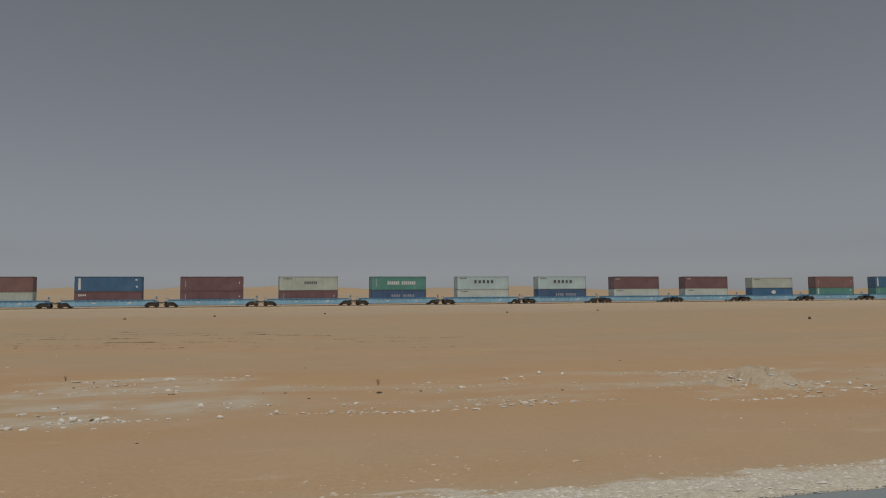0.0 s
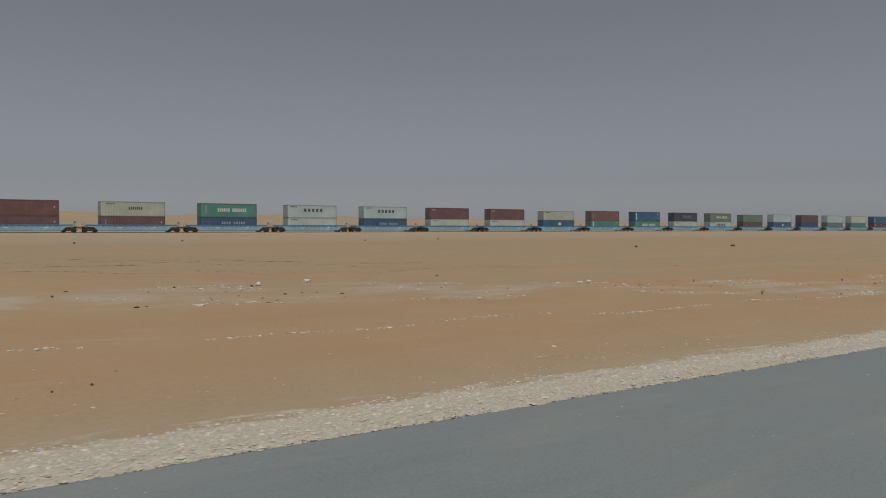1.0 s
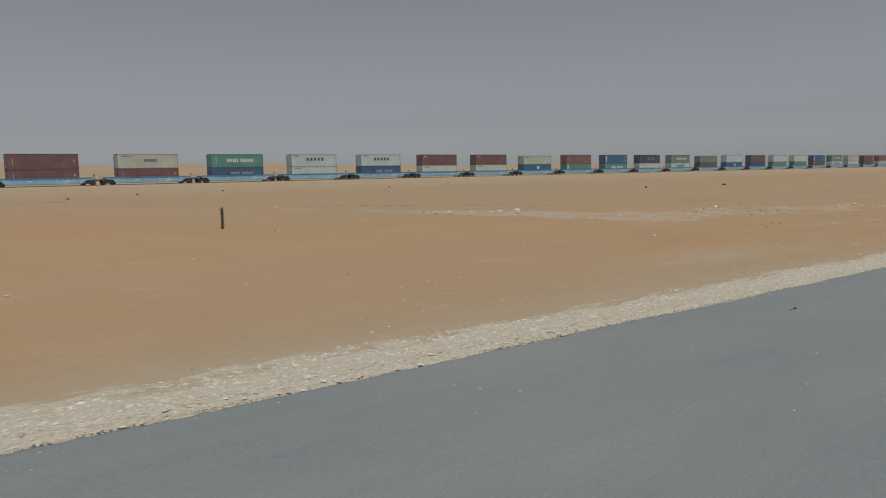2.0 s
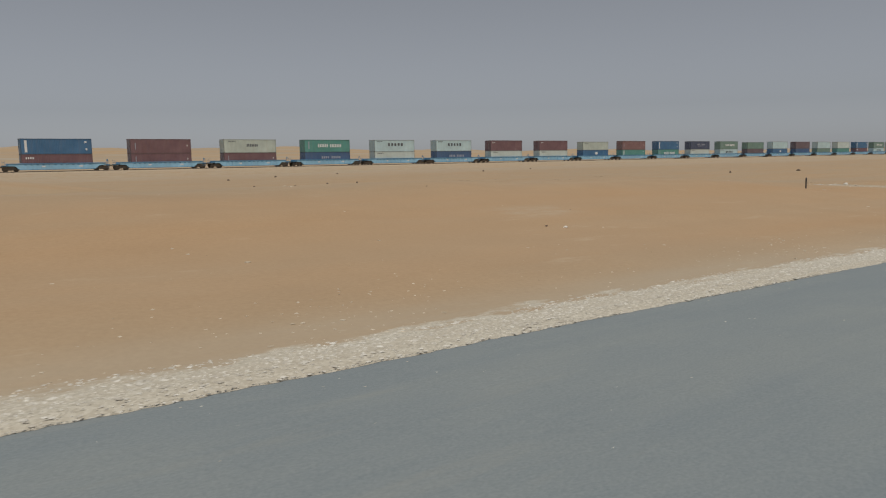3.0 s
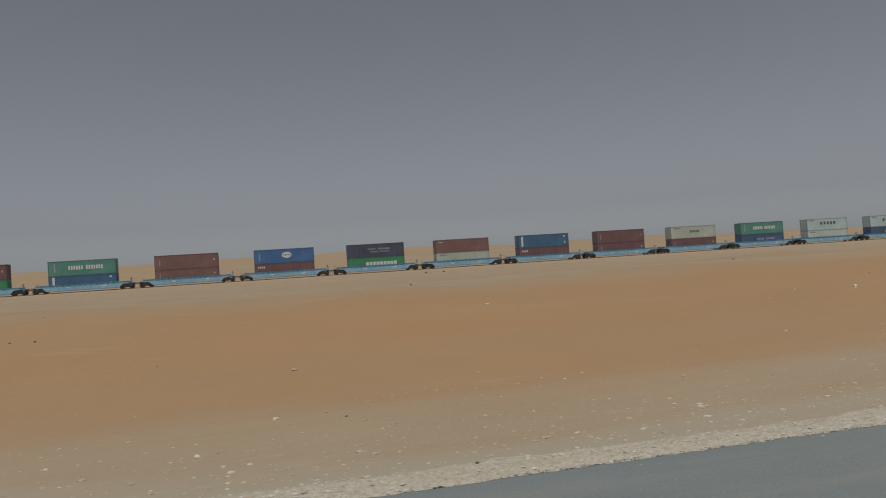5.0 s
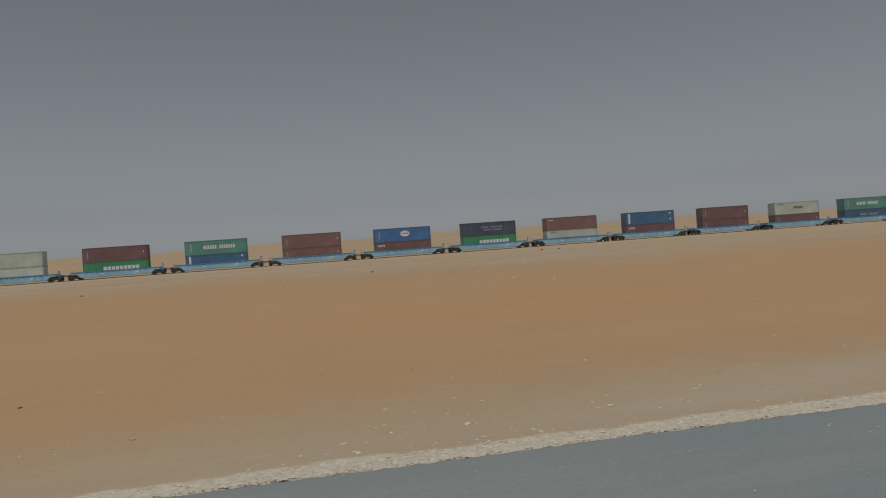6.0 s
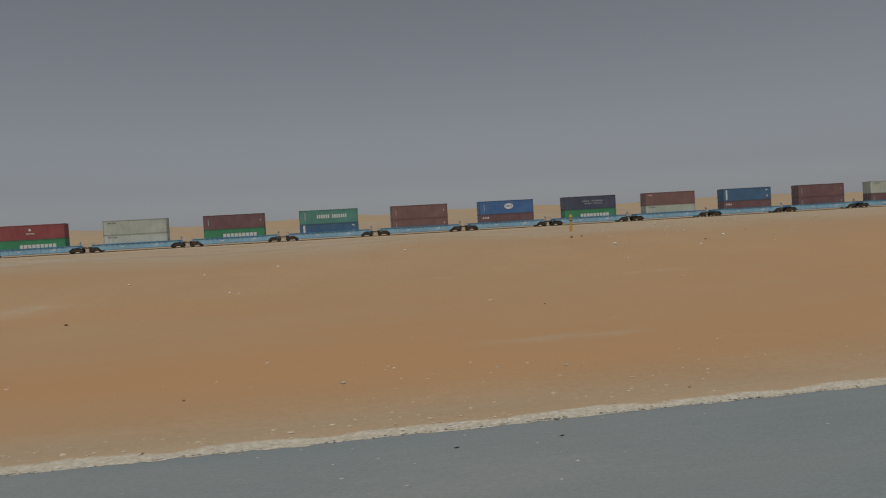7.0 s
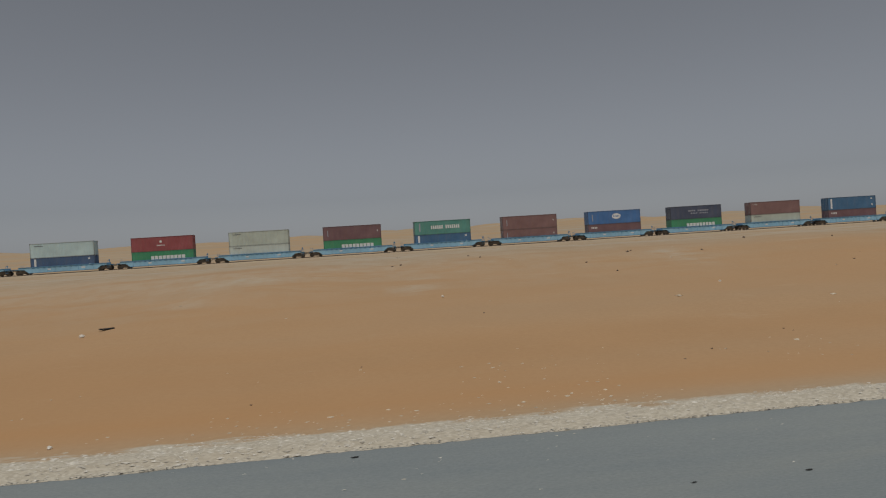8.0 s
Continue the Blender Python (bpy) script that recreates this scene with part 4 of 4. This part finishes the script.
def road_sign():
    """The back of a large sign on three steel posts."""
    s = tagged(new("road_sign"), "large road sign seen from behind, ribbed panel on three galvanised posts", "road sign")
    px = -138.57
    for y in (-149.17, -148.28, -147.36):
        z = ground_at(px, y)
        h = 6.0 - z
        ring = [(-0.062, -0.055), (-0.052, -0.055), (-0.052, -0.005), (0.062, -0.005), (0.062, -0.055), (0.072, -0.055), (0.072, 0.055), (0.062, 0.055), (0.062, 0.005), (-0.052, 0.005), (-0.052, 0.055), (-0.062, 0.055)]
        m = len(ring)
        co = [(a, b, k) for k in (-0.25, h) for a, b in ring]
        faces = [(i, (i + 1) % m, m + (i + 1) % m, m + i) for i in range(m)] + [tuple(range(m))[::-1], tuple(range(m, 2 * m))]
        post = put("post", mesh_of("post", co, faces, GALVANISED), s, (px, y, z), label="galvanised steel H post")
        part("base_plate", boxes((-0.13, 0.13, -0.12, 0.12, -0.06, -0.03), bevel=0.004), GALVANISED, post)
        for k in np.arange(1.62, 5.85, 0.19):
            part("bolt", boxes((0.046, 0.0615, -0.050, -0.028, k - z - 0.012, k - z + 0.012)), BOLT, post)
    rows, step = 45, 0.0965
    for i in range(rows):
        z0 = 1.55 + i * step
        bm = boxes((0.080, 0.086, -149.50, -147.26, z0, z0 + step - 0.001), (0.0745, 0.081, -149.50, -147.26, z0 + 0.020, z0 + 0.052), bevel=0.002)
        part("panel_slat", bm, PANEL_BACK, s, place=(px, 0, 0))
    for y in (-149.505, -147.255):
        part("edge_trim", boxes((0.055, 0.092, y - 0.012, y + 0.012, 1.545, 1.55 + rows * step)), WHITE_MARK, s, place=(px, 0, 0))
    # the whole sign leans a little
    foot = Vector((px, -148.2, 0.15))
    s.matrix_world = Matrix.Translation(foot) @ Matrix.Rotation(radians(-7.0), 4, "Y") @ Matrix.Translation(-foot)
    return s


road_sign()


POST_STEEL = metal("weathered_grey_steel", (0.36, 0.39, 0.37), 0.65, 0.1)


def leaning_post():
    """A bent-over length of angle iron."""
    p = tagged(new("leaning_post"), "weathered grey steel angle post leaning over pale stones", "post")
    x, y = -200.11, -149.58
    z = ground_at(x, y)
    ring = [(-0.032, -0.004), (0.032, -0.004), (0.032, 0.05), (0.025, 0.05), (0.025, 0.004), (-0.032, 0.004)]
    m = len(ring)
    lean = -0.105
    levels = ((-0.2, 0.65), (0.45, 0.74), (0.9, 0.86), (1.33, 1.0))
    co = [(a * k + lean * h, b * k + 0.015 * h, h) for h, k in levels for a, b in ring]
    faces = [(r * m + i, r * m + (i + 1) % m, (r + 1) * m + (i + 1) % m, (r + 1) * m + i) for r in range(len(levels) - 1) for i in range(m)]
    faces += [tuple(range(m))[::-1], tuple(range((len(levels) - 1) * m, len(levels) * m))]
    put("shaft", mesh_of("shaft", co, faces, POST_STEEL), p, (x, y, z))
    part("cap", boxes((lean * 1.33 - 0.042, lean * 1.33 + 0.042, -0.012, 0.07, 1.325, 1.36), bevel=0.006), GALVANISED, p, "pale bent top of the post", (x, y, z))
    strip = [(0.029, 0.80), (0.046, 0.82), (0.044, 1.15), (0.031, 1.17)]
    part("wire_strip", slab([(u + lean * v, v) for u, v in strip], -0.002, 0.012), DARK_IRON, p, "dark strip of metal hanging down", (x, y, z))


leaning_post()


def marker_post(x, y, h, r, mat, label):
    p = tagged(new("marker_post"), label, "marker post")
    z = ground_at(x, y)
    bm = rods(((0, 0, -0.1), (0, 0, h), r, 12))
    part("shaft", bm, mat, p, place=(x, y, z))
    bm = bmesh.new()
    bmesh.ops.create_cone(bm, cap_ends=True, segments=12, radius1=r * 1.35, radius2=r * 0.5, depth=r * 1.6, matrix=Matrix.Translation((0, 0, h + r * 0.7)))
    part("cap", bm, mat, p, place=(x, y, z))
    part("collar", rods(((0, 0, h * 0.72), (0, 0, h * 0.78), r * 1.12, 12)), DARK_IRON, p, place=(x, y, z))


marker_post(-190.57, -140.75, 0.30, 0.026, YELLOW, "short yellow marker post in the sand")
marker_post(-102.2, -144.0, 0.29, 0.022, DARK_IRON, "dark iron marker post standing in the sand")


def rock(x, y, size, mat, label, flat=0.65, lift=0.0):
    """A broken stone, half sunk in the sand or lifted on to a heap."""
    rg = random.Random(int(abs(x * 131 + y * 977)))
    bm = bmesh.new()
    bmesh.ops.create_icosphere(bm, subdivisions=2, radius=1)
    shift = Vector((rg.uniform(-9, 9), rg.uniform(-9, 9), rg.uniform(-9, 9)))
    for v in bm.verts:
        k = 1 + 0.45 * noise.noise(v.co * 1.1 + shift) + 0.18 * noise.noise(v.co * 2.7 + shift)
        v.co = v.co * k
    wide, deep = rg.uniform(0.8, 1.15), rg.uniform(0.55, 0.9)
    for v in bm.verts:
        v.co = Vector((v.co.x * wide * size, v.co.y * deep * size, v.co.z * flat * size))
    me = bpy.data.meshes.new("rock")
    bm.to_mesh(me)
    bm.free()
    me.materials.append(mat)
    tagged(put("rock", me, None, (x, y, ground_at(x, y) + lift + size * flat * (0.45 if flat > 0.2 else 0.0)), (0, 0, rg.uniform(0, 6))), label, "rock", "rocks on the plain")


def flat_stone(x, y, wide, deep, turn):
    """A broken slab bedded level with the sand."""
    rg = random.Random(int(abs(x * 71 + y * 13)))
    n = 9
    ring = [(math.cos(i / n * 6.283) * wide * rg.uniform(0.7, 1.1), math.sin(i / n * 6.283) * deep * rg.uniform(0.7, 1.1)) for i in range(n)]
    co = [(u, v, -0.03) for u, v in ring] + [(u * 0.98, v * 0.98, 0.006) for u, v in ring] + [(u * 0.8, v * 0.8, 0.012 + rg.uniform(-0.003, 0.004)) for u, v in ring]
    faces = [(r * n + i, r * n + (i + 1) % n, (r + 1) * n + (i + 1) % n, (r + 1) * n + i) for r in range(2) for i in range(n)]
    faces.append(tuple(range(2 * n, 3 * n)))
    put_at = (x, y, ground_at(x, y))
    tilt = (math.atan(ground_at(x, y + 0.1) - ground_at(x, y)) / 0.1 * 0.1, 0, turn)
    tagged(put("flat_stone", mesh_of("flat_stone", co, faces, DUSTY_STONE), None, put_at, tilt), "flat pale slab of stone bedded in the sand", "stone", "flat stones by the sign")


for x, y, wide, deep, turn in ((-139.69, -149.09, 0.11, 0.08, -0.2), (-139.50, -149.30, 0.17, 0.09, -0.3), (-139.41, -149.57, 0.07, 0.06, 0.5)):
    flat_stone(x, y, wide, deep, turn)
PALE_ROCK = "whitish broken rock half sunk in sand"
DARK_ROCK = "dark brown rock lying on the sand"
for x, y, size in ((-73.58, -146.98, 0.055), (-73.50, -146.92, 0.06), (-73.42, -147.0, 0.04), (-73.28, -147.0, 0.05), (-73.22, -146.93, 0.045), (-73.1, -147.05, 0.035), (-72.4, -146.45, 0.05), (-72.73, -145.18, 0.04), (-72.2, -147.2, 0.045), (-71.68, -147.1, 0.05), (-67.81, -144.41, 0.055), (-67.5, -144.55, 0.045), (-71.9, -143.4, 0.045), (-77.1, -143.7, 0.06), (-77.75, -143.3, 0.10), (-76.4, -143.8, 0.05), (-64.36, -146.2, 0.06), (-64.1, -146.3, 0.05),
                   (-93.3, -141.3, 0.11), (-95.6, -146.95, 0.06), (-85.0, -142.2, 0.07), (-84.5, -141.7, 0.10), (-83.2, -140.9, 0.10), (-115.75, -146.9, 0.045), (-137.0, -147.6, 0.06), (-136.8, -147.9, 0.05), (-151.1, -145.8, 0.05),
                   (-159.9, -149.7, 0.032), (-159.4, -149.1, 0.03), (-188.8, -143.3, 0.04), (-190.93, -143.7, 0.045), (-203.55, -144.5, 0.035), (-217.0, -145.8, 0.05),
                   (-151.2, -145.9, 0.03), (-151.0, -149.4, 0.028), (-150.0, -149.4, 0.02), (-139.9, -145.0, 0.04), (-156.4, -144.85, 0.035), (-152.05, -145.7, 0.03), (-191.2, -144.8, 0.03), (-194.2, -142.9, 0.035), (-196.2, -143.3, 0.03), (-197.2, -143.9, 0.03), (-196.72, -145.2, 0.03), (-196.6, -145.25, 0.025), (-198.1, -144.4, 0.03), (-189.6, -144.0, 0.03), (-195.07, -149.0, 0.015), (-196.07, -148.5, 0.018),
                   (-139.01, -149.81, 0.023), (-138.74, -149.94, 0.026), (-138.77, -149.90, 0.025), (-138.50, -149.82, 0.029), (-138.21, -149.87, 0.03), (-137.53, -149.68, 0.029), (-137.57, -149.51, 0.03), (-137.42, -149.62, 0.03), (-139.86, -148.97, 0.03), (-135.86, -144.73, 0.03), (-134.73, -144.90, 0.03), (-134.53, -145.47, 0.035), (-135.74, -150.04, 0.022),
                   (-205.19, -145.85, 0.03), (-203.94, -145.05, 0.028), (-199.3, -147.3, 0.022), (-200.33, -148.2, 0.018), (-200.2, -148.22, 0.015), (-201.3, -148.5, 0.018), (-202.2, -149.85, 0.018), (-212.7, -145.3, 0.03), (-208.9, -145.4, 0.03), (-215.9, -149.7, 0.03)):
    rock(x, y, size * 0.75, PALE_STONE, PALE_ROCK)
for x, y, size in ((-73.33, -146.95, 0.045), (-73.88, -143.7, 0.03), (-72.75, -145.1, 0.035), (-88.34, -148.8, 0.026), (-88.6, -148.9, 0.02), (-90.3, -146.4, 0.035), (-90.6, -146.35, 0.03), (-91.1, -146.7, 0.035), (-90.1, -146.5, 0.03), (-87.96, -143.08, 0.05), (-86.1, -142.2, 0.05), (-79.2, -139.6, 0.06), (-84.7, -141.9, 0.06),
                   (-115.97, -146.72, 0.045), (-117.4, -139.2, 0.04), (-116.6, -139.6, 0.035), (-115.9, -139.8, 0.045), (-115.3, -140.1, 0.04), (-115.1, -142.5, 0.035), (-112.5, -139.8, 0.045), (-112.0, -140.3, 0.03), (-203.56, -145.74, 0.025), (-205.1, -142.5, 0.03),
                   (-130.90, -144.30, 0.04), (-130.86, -144.86, 0.035), (-130.81, -144.86, 0.03), (-130.47, -146.18, 0.022), (-136.66, -143.69, 0.04), (-136.49, -149.04, 0.03), (-143.0, -144.65, 0.03), (-143.3, -142.15, 0.045), (-143.9, -141.9, 0.04), (-144.2, -141.85, 0.035), (-142.0, -141.9, 0.05), (-141.7, -141.9, 0.035), (-143.2, -147.6, 0.02), (-146.4, -150.5, 0.018), (-147.9, -149.9, 0.018), (-151.3, -150.62, 0.022), (-147.9, -150.7, 0.015), (-182.7, -144.5, 0.03), (-205.9, -145.4, 0.045),
                   (-156.8, -141.6, 0.04), (-162.1, -144.9, 0.035), (-162.4, -144.8, 0.03), (-158.3, -150.5, 0.018), (-158.9, -149.2, 0.015), (-180.7, -142.4, 0.035), (-176.1, -141.9, 0.05), (-189.3, -143.6, 0.035), (-191.2, -142.5, 0.05), (-191.0, -142.45, 0.035), (-198.3, -146.3, 0.03), (-196.6, -149.3, 0.018), (-193.2, -150.15, 0.015), (-196.65, -150.33, 0.015),
                   (-207.9, -143.0, 0.035), (-209.1, -142.7, 0.04), (-209.0, -142.6, 0.03), (-204.07, -144.55, 0.022), (-204.08, -146.6, 0.02), (-206.07, -148.5, 0.02), (-205.83, -148.6, 0.016), (-199.6, -145.95, 0.03), (-204.6, -150.3, 0.018), (-209.9, -144.25, 0.04), (-210.1, -143.45, 0.035), (-211.6, -142.25, 0.035), (-211.75, -141.9, 0.03), (-213.0, -142.4, 0.04), (-213.15, -142.5, 0.03), (-206.3, -141.6, 0.05), (-209.7, -148.05, 0.018), (-209.67, -148.16, 0.015), (-210.8, -148.7, 0.015), (-214.7, -149.1, 0.018),
                   (-75.1, -49.3, 0.26), (-59.0, -40.2, 0.26), (-85.5, -56.6, 0.22), (-32.1, -48.8, 0.3), (-13.5, -42.7, 0.3), (-11.0, -87.4, 0.36), (8.1, -89.4, 0.4), (-127.53, -110.6, 0.2), (-126.44, -9.6, 0.3), (-122.74, -10.0, 0.3)):
    rock(x, y, size * (0.8 if size > 0.1 else 0.58), DARK_STONE, DARK_ROCK)
for x, y, size in ((-138.53, -149.43, 0.038), (-138.48, -149.40, 0.026), (-138.58, -149.38, 0.02), (-138.08, -148.80, 0.034), (-138.13, -148.84, 0.02), (-138.69, -149.55, 0.024), (-138.29, -149.70, 0.016), (-138.21, -150.08, 0.022), (-137.31, -149.65, 0.028), (-138.32, -149.87, 0.018),
                   (-139.27, -149.37, 0.018), (-139.61, -149.36, 0.022), (-138.04, -149.13, 0.02), (-138.25, -149.39, 0.018), (-138.04, -149.57, 0.018), (-137.82, -149.74, 0.014)):
    rock(x, y, size, BROWN_STONE, "flat brown stone among rubble by the sign", 0.5)
# stones on the heap beside the posts
rock(-138.05, -147.93, 0.085, DUSTY_STONE, "pale knobbly boulder on top of the earth heap", 0.85, 0.09)
heap = random.Random(5)
for _ in range(26):
    u, v = heap.gauss(0, 0.26), heap.gauss(-0.06, 0.24)
    rise_here = 0.10 * math.exp(-((u / 0.36) ** 2 + (v / 0.33) ** 2)) - 0.008
    mat, label = heap.choice(((PALE_STONE, PALE_ROCK), (BROWN_STONE, "small brown stone on the earth heap"), (DUSTY_STONE, "small dusty stone on the earth heap")))
    rock(-138.0 + u, -147.95 + v, heap.uniform(0.010, 0.024), mat, label, 0.6, max(rise_here, 0.0))


MOUND_EARTH = stone_material("pale_crumbled_earth", (0.38, 0.285, 0.185), (0.50, 0.41, 0.295))


def mound(x, y, wide, deep, high, label, category):
    """A low crumbled mound of earth, its rim sunk in the sand."""
    n = 44
    u = np.linspace(-1.15, 1.15, n)
    gx, gy = np.meshgrid(x + u * wide, y + u * deep)
    r = np.hypot(*np.meshgrid(u, u))
    rg = np.random.default_rng(int(abs(x * 10)))
    lumps = 0.8 * waves(gx, gy, 0.5, 81) + 0.5 * waves(gx, gy, 0.16, 82) + rg.normal(0, 0.25, gx.shape)
    bell = np.exp(-(r / 0.55) ** 2)
    gz = ground_z(gx, gy) + high * (bell * (1 + lumps) + 0.25 * lumps * smooth(1.1, 0.5, r)) - 0.03 * smooth(0.55, 1.1, r) - 0.012
    co = np.stack([gx, gy, gz], -1).reshape(-1, 3).tolist()
    faces = [(i * n + j, i * n + j + 1, (i + 1) * n + j + 1, (i + 1) * n + j) for i in range(n - 1) for j in range(n - 1)]
    tagged(put("earth_mound", mesh_of("earth_mound", co, faces, MOUND_EARTH)), label, category)


mound(-138.0, -147.95, 0.65, 0.6, 0.10, "crumbled pale heap of earth beside the sign posts", "mound")
mound(-138.5, -148.5, 1.5, 1.2, 0.025, "low crumbled earth round the feet of the sign", "mound")
mound(-65.4, -146.1, 1.2, 0.9, 0.05, "low mound of whitish crumbled earth and stones", "mound")
mound(-200.1, -149.55, 0.4, 0.3, 0.04, "small pale heap of earth at the leaning post", "mound")


def dry_shrub(x, y, size):
    """Leafless desert twigs fanning out of one root."""
    rg = random.Random(int(abs(x * 57)))
    s = tagged(new("dry_shrub"), "small dry desert shrub with bare grey twigs", "shrub", "dry shrubs")
    z = ground_at(x, y)
    part("root", rods(((0, 0, -0.03), (0, 0, 0.05 * size / 0.3), size * 0.05, 6)), TWIG, s, place=(x, y, z))
    for _ in range(22):
        a, lean, long = rg.uniform(0, 6.28), rg.uniform(0.03, 0.5), size * rg.uniform(0.5, 1.0)
        tip = Vector((math.cos(a) * lean, math.sin(a) * lean, 1.0)).normalized() * long
        mid = tip * 0.5 + Vector((rg.uniform(-1, 1), rg.uniform(-1, 1), 0)) * size * 0.06
        bm = rods(((0, 0, 0), mid, size * 0.014, 4), (mid, tip, size * 0.009, 4), (mid, mid + (tip * 0.45 + Vector((rg.uniform(-1, 1), rg.uniform(-1, 1), 0.2)) * size * 0.16), size * 0.007, 4))
        part("twig", bm, TWIG, s, place=(x, y, z))


TWIG = stone_material("grey_dry_twig", (0.24, 0.18, 0.11), (0.36, 0.28, 0.18))
dry_shrub(-70.28, -144.9, 0.10)
dry_shrub(-74.28, -143.4, 0.08)
dry_shrub(-76.1, -146.3, 0.12)


def tyre_shred(x, d, size, turn):
    """A curled strip of tyre tread, d metres in from the asphalt's edge."""
    y = float(edge_y(x)) - d
    z = ROAD_Z + float(rise(x)) + 0.012 * min(d, 4.0) if d > 0 else ground_at(x, y)
    n = 9
    co, faces = [], []
    for i in range(n):
        t = i / (n - 1) - 0.5
        w = 0.22 * (1 - 1.6 * abs(t) ** 1.5) + 0.03 * math.sin(i * 2.3)
        h = 0.03 + 0.10 * t * t
        for b, up in ((-w, 0), (w, 0.02), (w, 0.09), (-w, 0.07)):
            co.append((t * size, b * size, (h + up) * size))
    for i in range(n - 1):
        for k in range(4):
            a = i * 4 + k
            e = i * 4 + (k + 1) % 4
            faces.append((a, e, e + 4, a + 4))
    faces += [(3, 2, 1, 0), (4 * n - 4, 4 * n - 3, 4 * n - 2, 4 * n - 1)]
    tagged(put("tyre_shred", mesh_of("tyre_shred", co, faces, RUBBER), None, (x, y, z), (0, 0, turn)), "black curled scrap of tyre tread on %s" % ("asphalt" if d > 0 else "sand"), "debris", "tyre scraps")


tyre_shred(-131.95, 0.60, 0.07, 0.3)
tyre_shred(-132.12, 0.56, 0.05, 1.0)
tyre_shred(-99.82, 0.70, 0.07, 0.2)
tyre_shred(-99.92, 0.71, 0.04, 0.9)
tyre_shred(-204.73, 0.55, 0.09, 0.1)
tyre_shred(-205.52, 0.78, 0.05, 0.5)
tyre_shred(-213.95, 0.19, 0.045, 0.2)
tyre_shred(-211.81, 1.20, 0.035, 0.1)
tyre_shred(-212.39, 1.20, 0.028, 0.3)
tyre_shred(-194.93, 0.40, 0.03, 0.2)
tyre_shred(-194.33, 0.39, 0.03, 0.5)
# the same shape again, standing in for a brown piece of wood on the sand
tyre_shred(-216.8, -4.75, 0.17, 0.4)
